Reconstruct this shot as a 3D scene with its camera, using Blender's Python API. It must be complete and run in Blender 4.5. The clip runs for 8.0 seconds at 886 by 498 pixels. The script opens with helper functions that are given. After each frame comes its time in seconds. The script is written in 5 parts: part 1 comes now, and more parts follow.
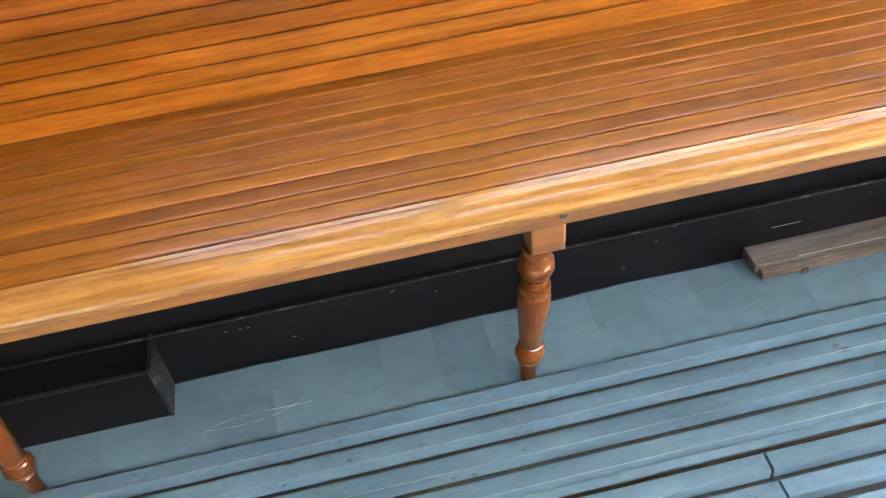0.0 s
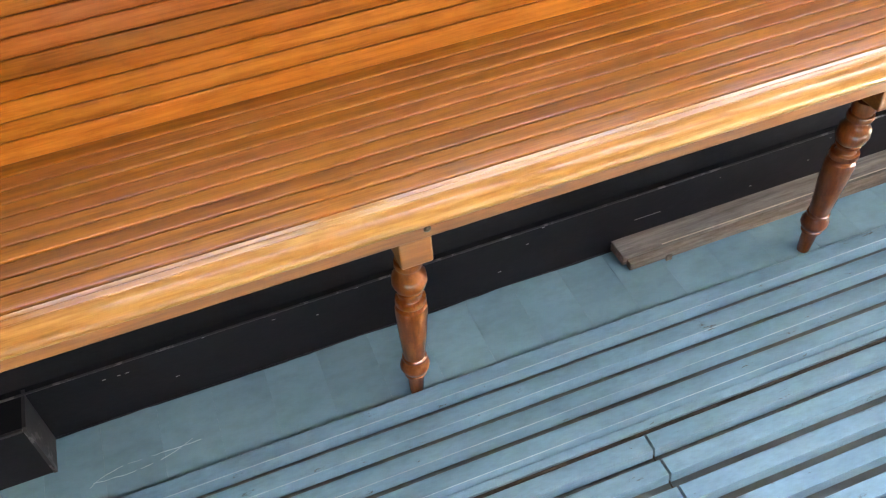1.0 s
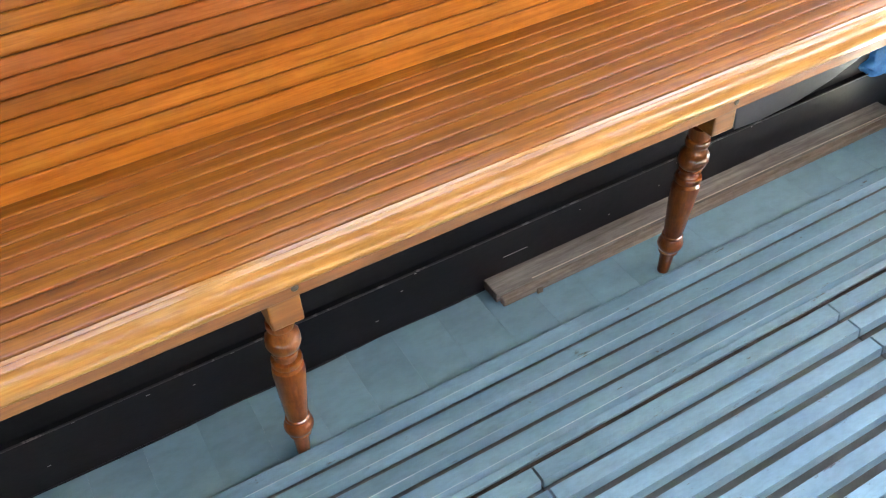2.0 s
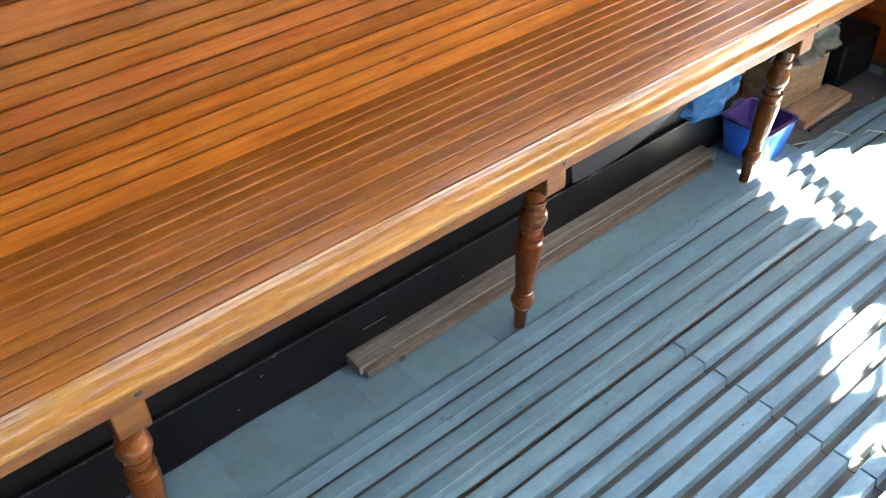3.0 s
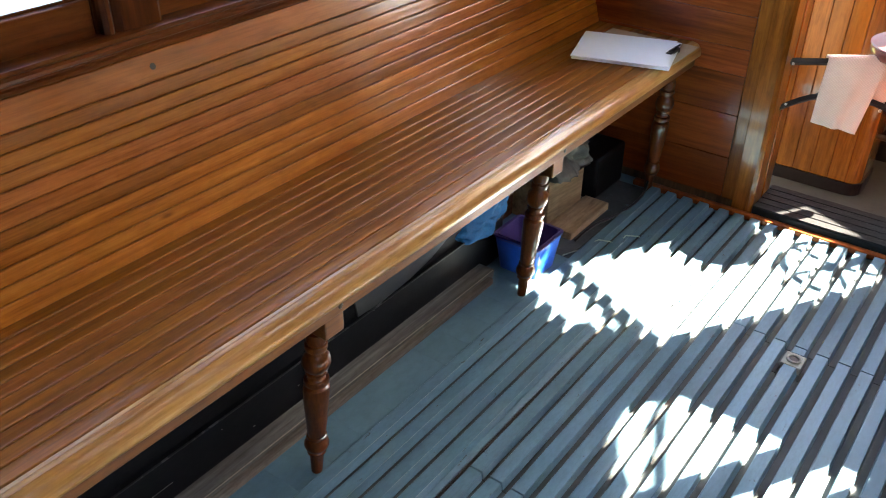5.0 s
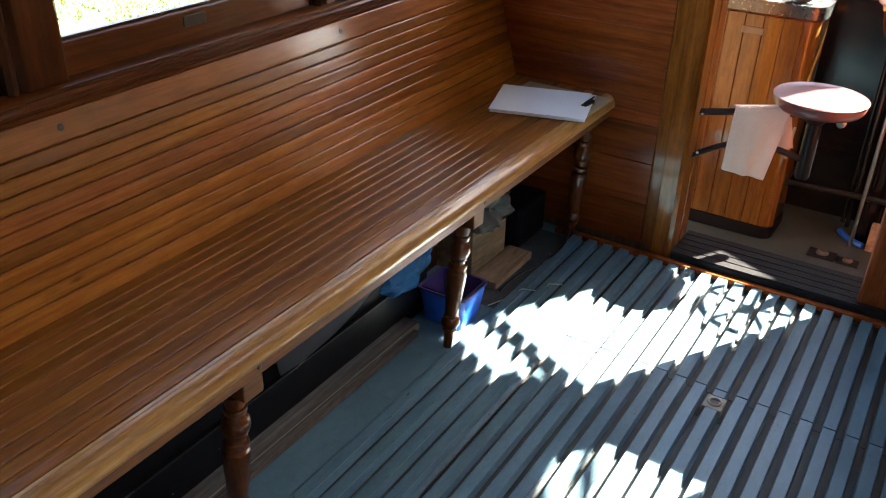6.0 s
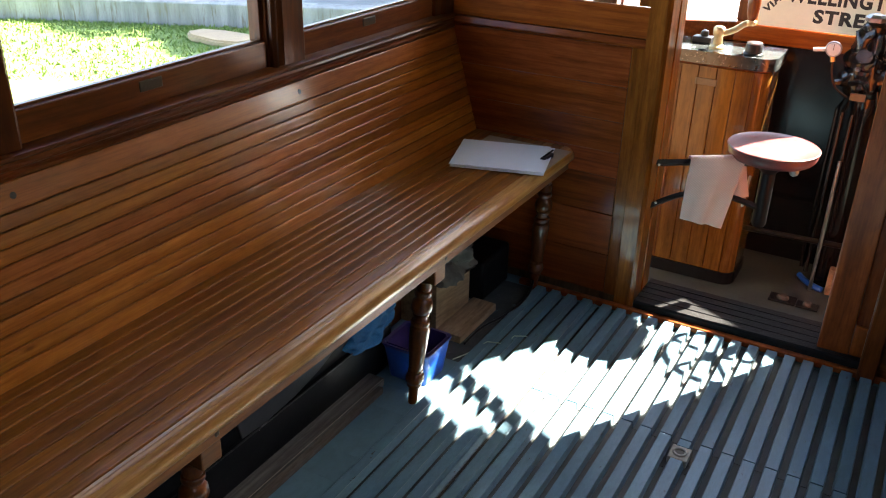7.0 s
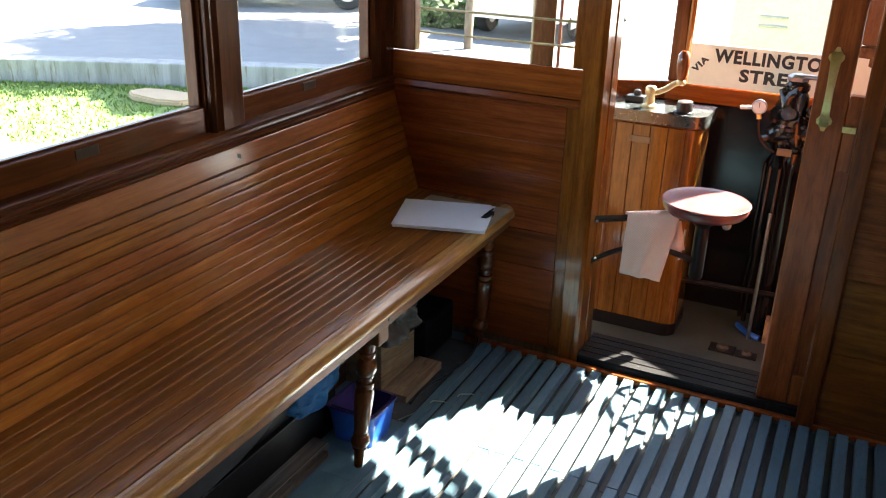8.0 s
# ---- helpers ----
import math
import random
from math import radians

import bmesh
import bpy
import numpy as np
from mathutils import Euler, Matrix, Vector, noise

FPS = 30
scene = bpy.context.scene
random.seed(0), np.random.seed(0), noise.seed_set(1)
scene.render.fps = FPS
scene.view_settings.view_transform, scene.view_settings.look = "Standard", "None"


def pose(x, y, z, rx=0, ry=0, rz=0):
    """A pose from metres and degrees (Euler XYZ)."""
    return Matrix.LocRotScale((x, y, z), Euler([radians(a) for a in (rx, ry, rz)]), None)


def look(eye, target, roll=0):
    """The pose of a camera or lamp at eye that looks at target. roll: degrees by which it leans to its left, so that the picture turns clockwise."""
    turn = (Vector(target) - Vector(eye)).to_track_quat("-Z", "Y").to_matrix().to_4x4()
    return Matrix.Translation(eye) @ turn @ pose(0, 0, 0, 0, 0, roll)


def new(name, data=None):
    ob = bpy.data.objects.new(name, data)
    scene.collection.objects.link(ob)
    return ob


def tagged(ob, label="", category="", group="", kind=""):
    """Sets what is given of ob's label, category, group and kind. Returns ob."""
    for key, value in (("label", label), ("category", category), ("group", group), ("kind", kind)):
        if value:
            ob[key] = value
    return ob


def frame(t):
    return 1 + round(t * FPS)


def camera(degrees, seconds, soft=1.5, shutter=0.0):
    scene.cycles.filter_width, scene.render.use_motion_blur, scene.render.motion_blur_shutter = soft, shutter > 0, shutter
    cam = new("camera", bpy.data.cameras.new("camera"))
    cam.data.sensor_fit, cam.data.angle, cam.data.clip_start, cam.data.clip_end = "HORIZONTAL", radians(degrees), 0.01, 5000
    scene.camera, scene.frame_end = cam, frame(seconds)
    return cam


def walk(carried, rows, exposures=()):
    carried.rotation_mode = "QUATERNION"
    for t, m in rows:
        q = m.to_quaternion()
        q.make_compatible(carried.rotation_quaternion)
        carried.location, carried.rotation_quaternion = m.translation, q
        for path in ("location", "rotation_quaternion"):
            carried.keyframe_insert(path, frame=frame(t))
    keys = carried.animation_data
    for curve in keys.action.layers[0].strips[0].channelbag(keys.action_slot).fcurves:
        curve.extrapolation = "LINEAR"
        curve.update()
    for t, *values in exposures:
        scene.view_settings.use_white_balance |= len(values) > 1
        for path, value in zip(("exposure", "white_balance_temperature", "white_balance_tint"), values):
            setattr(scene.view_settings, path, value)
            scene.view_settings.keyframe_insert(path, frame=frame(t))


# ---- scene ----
cam = camera(54.53, 8.0, 1.1)
PATH = [
    (0, (0.803, -0.215, 1.156), (-0.590, -0.039, -0.267), -6.88),
    (0.5, (0.813, -0.198, 1.160), (-0.558, 0.096, -0.266), -6.53),
    (1, (0.827, -0.179, 1.167), (-0.527, 0.228, -0.248), -5.86),
    (1.5, (0.835, -0.172, 1.175), (-0.505, 0.359, -0.212), -4.41),
    (1.7, (0.838, -0.166, 1.176), (-0.490, 0.421, -0.201), -4.22),
    (2.8, (0.857, -0.115, 1.208), (-0.377, 0.785, -0.084), -3.02),
    (3, (0.861, -0.105, 1.214), (-0.352, 0.844, -0.062), -2.55),
    (3.5, (0.867, -0.086, 1.222), (-0.298, 0.971, -0.014), -1.80),
    (4, (0.873, -0.065, 1.236), (-0.240, 1.097, 0.049), -1.28),
    (4.5, (0.878, -0.054, 1.247), (-0.181, 1.210, 0.116), -0.10),
    (5, (0.884, -0.044, 1.260), (-0.119, 1.313, 0.186), 0.61),
    (5.2, (0.885, -0.041, 1.265), (-0.094, 1.348, 0.209), 1.02),
    (6.3, (0.901, -0.014, 1.275), (0.005, 1.502, 0.327), 1.69),
    (6.5, (0.904, -0.008, 1.281), (0.008, 1.519, 0.351), 1.55),
    (7, (0.912, -0.007, 1.293), (0.034, 1.560, 0.413), 1.45),
    (7.5, (0.921, -0.004, 1.304), (0.077, 1.609, 0.476), 1.50),
    (8, (0.925, -0.004, 1.314), (0.127, 1.663, 0.549), 1.75),
]
EXPOSURES = [(0.0, 7.33, 7850, 12), (1.7, 7.23, 7850, 12), (2.8, 6.95, 7600, 11), (3.5, 6.75, 7400, 11), (4.5, 6.1, 7300, 10), (5.2, 5.52, 7200, 10), (6.3, 4.75, 7050, 10), (8.0, 4.55, 7050, 10)]
walk(cam, [(t, look(eye, target, roll)) for t, eye, target, roll in PATH], EXPOSURES)

# ---- light ----
SUN_WAY = Vector((0.40, 0.64, 0.656)).normalized()
world = bpy.data.worlds.new("sky")
scene.world = world
world.use_nodes = True
wn = world.node_tree.nodes
sky = wn.new("ShaderNodeTexSky")
sky.sky_type = "NISHITA"
sky.sun_disc = False
sky.sun_elevation = math.asin(SUN_WAY.z)
sky.sun_rotation = math.atan2(SUN_WAY.x, SUN_WAY.y)
wn["Background"].inputs["Strength"].default_value = 0.05
world.node_tree.links.new(sky.outputs[0], wn["Background"].inputs["Color"])
sun = new("sun", bpy.data.lights.new("sun", "SUN"))
sun.data.energy = 5.0
sun.data.angle = radians(0.53)
sun.data.color = (1.0, 0.95, 0.87)
sun.matrix_world = look(SUN_WAY * 30, (0, 0, 0))

# ---- materials ----


def node_mat(name):
    m = bpy.data.materials.new(name)
    m.use_nodes = True
    return m, m.node_tree.nodes, m.node_tree.links, m.node_tree.nodes["Principled BSDF"]


def ramp(nodes, stops):
    r = nodes.new("ShaderNodeValToRGB")
    el = r.color_ramp.elements
    while len(el) < len(stops):
        el.new(0.5)
    for e, (p, c) in zip(el, stops):
        e.position, e.color = p, (*c, 1)
    return r


def noise_tex(nodes, links, vec, scale, detail=4.0, rough=0.55, dist=0.0):
    n = nodes.new("ShaderNodeTexNoise")
    n.inputs["Scale"].default_value = scale
    n.inputs["Detail"].default_value = detail
    n.inputs["Roughness"].default_value = rough
    n.inputs["Distortion"].default_value = dist
    links.new(vec, n.inputs["Vector"])
    return n


def mix(nodes, links, kind, fac, a, b):
    m = nodes.new("ShaderNodeMix")
    m.data_type, m.blend_type = "RGBA", kind
    for sock, val in ((m.inputs["Factor"], fac), (m.inputs["A"], a), (m.inputs["B"], b)):
        if isinstance(val, (int, float)):
            sock.default_value = val
        elif isinstance(val, tuple):
            sock.default_value = (*val, 1)
        else:
            links.new(val, sock)
    return m.outputs["Result"]


def wood(name, dark, mid, light, stretch=(45, 2.2, 45), rough=0.3, coat=0.5, vary=0.35, bump=0.15, wave=0.0, knots=True, gloss=0.1):
    """Sawn timber with straight grain along the axis of the smallest stretch, each board in its own tone."""
    m, n, l, p = node_mat(name)
    co = n.new("ShaderNodeTexCoord")
    info = n.new("ShaderNodeObjectInfo")
    mp = n.new("ShaderNodeMapping")
    mp.inputs["Scale"].default_value = stretch
    shift = n.new("ShaderNodeVectorMath")
    shift.operation = "SCALE"
    shift.inputs[0].default_value = (37.0, 19.0, 53.0)
    l.new(info.outputs["Random"], shift.inputs["Scale"])
    add = n.new("ShaderNodeVectorMath")
    l.new(co.outputs["Object"], mp.inputs["Vector"])
    l.new(mp.outputs[0], add.inputs[0])
    l.new(shift.outputs[0], add.inputs[1])
    v = add.outputs[0]
    grain = noise_tex(n, l, v, 1.0, 7.0, 0.62, 0.25)
    fine = noise_tex(n, l, v, 4.5, 4.0, 0.65)
    broad = noise_tex(n, l, v, 0.33, 3.0, 0.5, 0.4)
    big = noise_tex(n, l, co.outputs["Object"], 4.0, 2.0)
    r = ramp(n, [(0.28, dark), (0.5, mid), (0.72, light)])
    l.new(grain.outputs["Fac"], r.inputs["Fac"])
    fr = ramp(n, [(0.32, (0.62, 0.56, 0.5)), (0.55, (1.05, 1.05, 1.05))])
    l.new(fine.outputs["Fac"], fr.inputs["Fac"])
    c = mix(n, l, "MULTIPLY", 0.6, r.outputs[0], fr.outputs[0])
    bn = ramp(n, [(0.3, (0.72, 0.62, 0.5)), (0.5, (1.0, 0.97, 0.93)), (0.7, (1.12, 1.18, 1.25))])
    l.new(broad.outputs["Fac"], bn.inputs["Fac"])
    c = mix(n, l, "MULTIPLY", 0.55, c, bn.outputs[0])
    tone = ramp(n, [(0.0, (1 - vary, 1 - vary * 1.05, 1 - vary)), (0.3, (1 + vary * 0.25, 1.0, 1 + vary * 2.2)), (0.55, (1 - vary * 0.2, 1 - vary * 0.05, 1 - vary * 0.4)), (0.8, (1 + vary * 0.55, 1 + vary * 0.35, 1.0)), (1.0, (1 + vary * 0.4, 1 + vary * 0.55, 1 + vary * 0.5))])
    l.new(info.outputs["Random"], tone.inputs["Fac"])
    c = mix(n, l, "MULTIPLY", 1.0, c, tone.outputs[0])
    br = ramp(n, [(0.3, (0.78, 0.74, 0.7)), (0.7, (1.1, 1.1, 1.1))])
    l.new(big.outputs["Fac"], br.inputs["Fac"])
    c = mix(n, l, "MULTIPLY", 0.55, c, br.outputs[0])
    # short flecks across the pores
    fl = n.new("ShaderNodeMapping")
    fl.inputs["Scale"].default_value = tuple(q * 1.5 if q > 10 else q * 9.0 for q in stretch)
    l.new(co.outputs["Object"], fl.inputs["Vector"])
    fk = ramp(n, [(0.38, (0.80, 0.75, 0.70)), (0.5, (1.0, 1.0, 1.0)), (0.64, (1.10, 1.11, 1.12))])
    l.new(noise_tex(n, l, fl.outputs[0], 1.0, 3.0, 0.6, 0.6).outputs["Fac"], fk.inputs["Fac"])
    c = mix(n, l, "MULTIPLY", 0.6, c, fk.outputs[0])
    if knots:
        kv = n.new("ShaderNodeVectorMath")
        kv.operation = "MULTIPLY_ADD"
        kv.inputs[1].default_value = tuple(9.0 if q > 10 else 2.6 for q in stretch)
        l.new(co.outputs["Object"], kv.inputs[0])
        l.new(shift.outputs[0], kv.inputs[2])
        vor = n.new("ShaderNodeTexVoronoi")
        vor.inputs["Scale"].default_value = 1.0
        l.new(kv.outputs[0], vor.inputs["Vector"])
        kr = ramp(n, [(0.012, (0.3, 0.22, 0.16)), (0.034, (0.75, 0.68, 0.6)), (0.055, (1, 1, 1))])
        l.new(vor.outputs["Distance"], kr.inputs["Fac"])
        c = mix(n, l, "MULTIPLY", 0.85, c, kr.outputs[0])
    l.new(c, p.inputs["Base Color"])
    rr = n.new("ShaderNodeMapRange")
    rr.inputs["To Min"].default_value = rough * 0.75
    rr.inputs["To Max"].default_value = rough * 1.3
    l.new(big.outputs["Fac"], rr.inputs["Value"])
    l.new(rr.outputs[0], p.inputs["Roughness"])
    p.inputs["Coat Weight"].default_value = coat
    p.inputs["Coat Roughness"].default_value = gloss
    p.inputs["Specular IOR Level"].default_value = 0.1 if coat else 0.4
    b = n.new("ShaderNodeBump")
    b.inputs["Strength"].default_value = bump
    b.inputs["Distance"].default_value = 0.002
    l.new(grain.outputs["Fac"], b.inputs["Height"])
    l.new(b.outputs[0], p.inputs["Normal"])
    # the brushed varnish flows along the grain
    flow = n.new("ShaderNodeBump")
    flow.inputs["Strength"].default_value = 0.25 + wave
    flow.inputs["Distance"].default_value = 0.0015
    wv = n.new("ShaderNodeMapping")
    wv.inputs["Scale"].default_value = tuple(q * 2.4 if q > 10 else q * 0.6 for q in stretch)
    l.new(co.outputs["Object"], wv.inputs["Vector"])
    l.new(noise_tex(n, l, wv.outputs[0], 1.0, 3.0).outputs["Fac"], flow.inputs["Height"])
    l.new(flow.outputs[0], p.inputs["Coat Normal"])
    return m


def paint(name, base, tint, rough=0.4, chip=None, chips=0.66, scale=9.0, bump=0.2, stretch=(1, 1, 1), metal=0.0, coat=0.0, vary=0.12, spec=0.5, grime=0.8):
    """Brushed paint with grime at two scales, and chips down to what is below."""
    m, n, l, p = node_mat(name)
    co = n.new("ShaderNodeTexCoord")
    info = n.new("ShaderNodeObjectInfo")
    mp = n.new("ShaderNodeMapping")
    mp.inputs["Scale"].default_value = stretch
    off = n.new("ShaderNodeVectorMath")
    off.operation = "SCALE"
    off.inputs[0].default_value = (11.0, 23.0, 7.0)
    l.new(info.outputs["Random"], off.inputs["Scale"])
    add = n.new("ShaderNodeVectorMath")
    l.new(co.outputs["Object"], mp.inputs["Vector"])
    l.new(mp.outputs[0], add.inputs[0])
    l.new(off.outputs[0], add.inputs[1])
    big = noise_tex(n, l, add.outputs[0], scale, 5.0, 0.6)
    small = noise_tex(n, l, add.outputs[0], scale * 9, 4.0, 0.65)
    r = ramp(n, [(0.3, tint), (0.65, base)])
    l.new(big.outputs["Fac"], r.inputs["Fac"])
    sr = ramp(n, [(0.25, (0.8, 0.8, 0.8)), (0.6, (1.05, 1.05, 1.05))])
    l.new(small.outputs["Fac"], sr.inputs["Fac"])
    c = mix(n, l, "MULTIPLY", grime, r.outputs[0], sr.outputs[0])
    tone = ramp(n, [(0, (1 - vary,) * 3), (1, (1 + vary,) * 3)])
    l.new(info.outputs["Random"], tone.inputs["Fac"])
    c = mix(n, l, "MULTIPLY", 1.0, c, tone.outputs[0])
    if chip:
        ck = ramp(n, [(chips, (0, 0, 0)), (chips + 0.03, (1, 1, 1))])
        l.new(noise_tex(n, l, add.outputs[0], scale * 3, 8.0, 0.75).outputs["Fac"], ck.inputs["Fac"])
        c = mix(n, l, "MIX", ck.outputs[0], c, chip)
    l.new(c, p.inputs["Base Color"])
    rr = n.new("ShaderNodeMapRange")
    rr.inputs["To Min"].default_value = rough * 0.7
    rr.inputs["To Max"].default_value = min(1.0, rough * 1.35)
    l.new(big.outputs["Fac"], rr.inputs["Value"])
    l.new(rr.outputs[0], p.inputs["Roughness"])
    p.inputs["Metallic"].default_value = metal
    p.inputs["Specular IOR Level"].default_value = spec
    p.inputs["Coat Weight"].default_value = coat
    b = n.new("ShaderNodeBump")
    b.inputs["Strength"].default_value = bump
    b.inputs["Distance"].default_value = 0.002
    l.new(small.outputs["Fac"], b.inputs["Height"])
    l.new(b.outputs[0], p.inputs["Normal"])
    return m


M_SLAT = wood("varnished_teak_seat", (0.165, 0.0515, 0.0065), (0.256, 0.083, 0.0105), (0.335, 0.126, 0.0185), stretch=(60, 1.9, 60), vary=0.24, rough=0.42, coat=0.55, gloss=0.1)
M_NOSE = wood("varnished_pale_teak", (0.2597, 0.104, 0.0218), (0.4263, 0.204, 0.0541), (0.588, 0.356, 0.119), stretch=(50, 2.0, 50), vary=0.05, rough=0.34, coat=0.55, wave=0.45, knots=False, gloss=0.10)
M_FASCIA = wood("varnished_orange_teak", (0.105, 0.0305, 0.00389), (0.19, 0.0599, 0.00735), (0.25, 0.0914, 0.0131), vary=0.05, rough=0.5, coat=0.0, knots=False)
M_BACK = wood("varnished_teak_wall", (0.255, 0.082, 0.0105), (0.375, 0.126, 0.0172), (0.475, 0.180, 0.029), stretch=(60, 1.9, 60), vary=0.26, rough=0.42, coat=0.62, gloss=0.12)
M_FRAME = wood("dark_varnished_cedar", (0.055, 0.0135, 0.0024), (0.125, 0.034, 0.0062), (0.19, 0.060, 0.0115), stretch=(40, 2, 40), vary=0.15, rough=0.38, coat=0.25)
M_FRAME_X = wood("golden_varnished_cedar", (0.135, 0.0286, 0.00424), (0.2484, 0.0561, 0.00784), (0.3132, 0.0831, 0.0133), stretch=(1.6, 40, 50), vary=0.28, rough=0.36, coat=0.4)
M_DARK_X = wood("dark_varnished_cedar_across", (0.060, 0.018, 0.003), (0.15, 0.045, 0.007), (0.22, 0.08, 0.014), stretch=(2.5, 30, 40), vary=0.3, rough=0.34, coat=0.4)
M_JAMB = wood("golden_varnished_upright", (0.1007, 0.0257, 0.00372), (0.2332, 0.0671, 0.00959), (0.3286, 0.111, 0.0171), stretch=(40, 40, 2.5), vary=0.15, rough=0.3, coat=0.6)
M_FRAME_Z = wood("dark_varnished_cedar_upright", (0.068, 0.016, 0.003), (0.145, 0.037, 0.0062), (0.21, 0.061, 0.011), stretch=(40, 40, 2.5), vary=0.15, rough=0.4, coat=0.25)
M_LEG = wood("varnished_turned_cedar", (0.066, 0.0158, 0.0028), (0.145, 0.038, 0.0062), (0.20, 0.060, 0.0112), stretch=(40, 40, 5), vary=0.15, rough=0.34, coat=0.9, gloss=0.06)
M_DULL = wood("dull_brown_timber", (0.060, 0.036, 0.021), (0.105, 0.065, 0.038), (0.15, 0.097, 0.058), stretch=(40, 40, 2.5), vary=0.15, rough=0.5, coat=0.15, gloss=0.25)
M_DOOR = wood("red_brown_varnished_door", (0.135, 0.0308, 0.00675), (0.2565, 0.0602, 0.0128), (0.3375, 0.091, 0.0188), stretch=(40, 40, 2.5), vary=0.1, rough=0.42, coat=0.3, gloss=0.2, knots=False)
M_POST = wood("dark_red_varnished_post", (0.034, 0.008, 0.0016), (0.075, 0.018, 0.0033), (0.115, 0.030, 0.0055), stretch=(40, 40, 2.5), vary=0.15, rough=0.36, coat=0.45, gloss=0.14)
M_CAB = wood("orange_varnished_boards", (0.0735, 0.0319, 0.00635), (0.1323, 0.0605, 0.0123), (0.1715, 0.0853, 0.019), stretch=(40, 40, 2.5), vary=0.2, rough=0.24, coat=0.7)
M_OLD = wood("weathered_grey_timber", (0.064, 0.058, 0.051), (0.130, 0.120, 0.106), (0.215, 0.203, 0.180), stretch=(60, 3, 60), vary=0.1, rough=0.75, coat=0.0, bump=0.6)
M_PINE = wood("rough_pine", (0.14, 0.085, 0.044), (0.30, 0.195, 0.105), (0.42, 0.29, 0.165), stretch=(30, 3, 30), vary=0.1, rough=0.7, coat=0.0, bump=0.4)
M_FLOOR = paint("blue_grey_floor_paint", (0.108, 0.190, 0.222), (0.084, 0.150, 0.178), rough=0.4, scale=5, chip=(0.07, 0.09, 0.095), chips=0.70, stretch=(1, 0.5, 1), vary=0.03, spec=0.3)
M_GREY_MARGIN = paint("dark_grey_floor", (0.074, 0.078, 0.078), (0.034, 0.036, 0.036), rough=0.6, scale=9, chip=(0.09, 0.13, 0.15), chips=0.60, vary=0.1, spec=0.2)
M_RIB = paint("blue_grey_slat_paint", (0.100, 0.182, 0.229), (0.071, 0.131, 0.165), rough=0.36, scale=6, chip=(0.042, 0.045, 0.047), chips=0.63, stretch=(3, 0.9, 3), vary=0.12, spec=0.4)
M_GROOVE = paint("dirty_groove", (0.066, 0.076, 0.079), (0.038, 0.040, 0.039), rough=0.6, scale=8, stretch=(1, 0.5, 1), spec=0.45)
M_BLACK = paint("black_gloss_paint", (0.0048, 0.0046, 0.0058), (0.0092, 0.0088, 0.010), rough=0.42, scale=4, chip=(0.045, 0.045, 0.05), chips=0.66, stretch=(1, 0.6, 1), spec=0.14, bump=0.3)
M_GLOSSBLACK = paint("black_gloss_enamel", (0.0048, 0.0046, 0.0050), (0.0075, 0.0072, 0.0075), rough=0.16, scale=7, chip=(0.12, 0.12, 0.12), chips=0.70, spec=0.45, bump=0.12)
M_IRON = paint("black_iron", (0.010, 0.010, 0.011), (0.020, 0.020, 0.021), rough=0.3, scale=8, spec=0.25)
M_STEEL = paint("worn_steel", (0.45, 0.45, 0.44), (0.3, 0.3, 0.3), rough=0.3, scale=15, metal=1.0)
M_BRASS = paint("polished_brass", (0.80, 0.60, 0.26), (0.62, 0.44, 0.18), rough=0.34, scale=20, metal=1.0, bump=0.05)
M_OLDBRASS = paint("tarnished_brass", (0.55, 0.45, 0.25), (0.35, 0.27, 0.14), rough=0.42, scale=40, metal=0.8)
M_PLATE = paint("worn_grey_brass", (0.42, 0.385, 0.31), (0.27, 0.24, 0.19), rough=0.5, scale=60, metal=0.4)
M_TAG = paint("dull_tan_plate", (0.165, 0.120, 0.065), (0.11, 0.08, 0.045), rough=0.5, scale=40)
M_PAPER = paint("white_paper", (0.86, 0.87, 0.90), (0.83, 0.84, 0.87), rough=0.7, scale=3, bump=0.02, vary=0.0, grime=0.08)
M_BOARD = paint("tan_hardboard", (0.36, 0.27, 0.18), (0.28, 0.2, 0.13), rough=0.6, scale=30)
M_BLUE = paint("blue_plastic", (0.0138, 0.115, 0.575), (0.0115, 0.092, 0.46), rough=0.3, scale=6)
M_PURPLE = paint("purple_plastic", (0.062, 0.037, 0.150), (0.045, 0.026, 0.11), rough=0.35, scale=6)
M_CLOTH = paint("blue_rag", (0.010, 0.135, 0.31), (0.007, 0.090, 0.22), rough=0.9, scale=20, bump=0.3)
M_RAG = paint("grey_rag", (0.17, 0.145, 0.115), (0.06, 0.05, 0.042), rough=0.95, scale=18, bump=0.8)


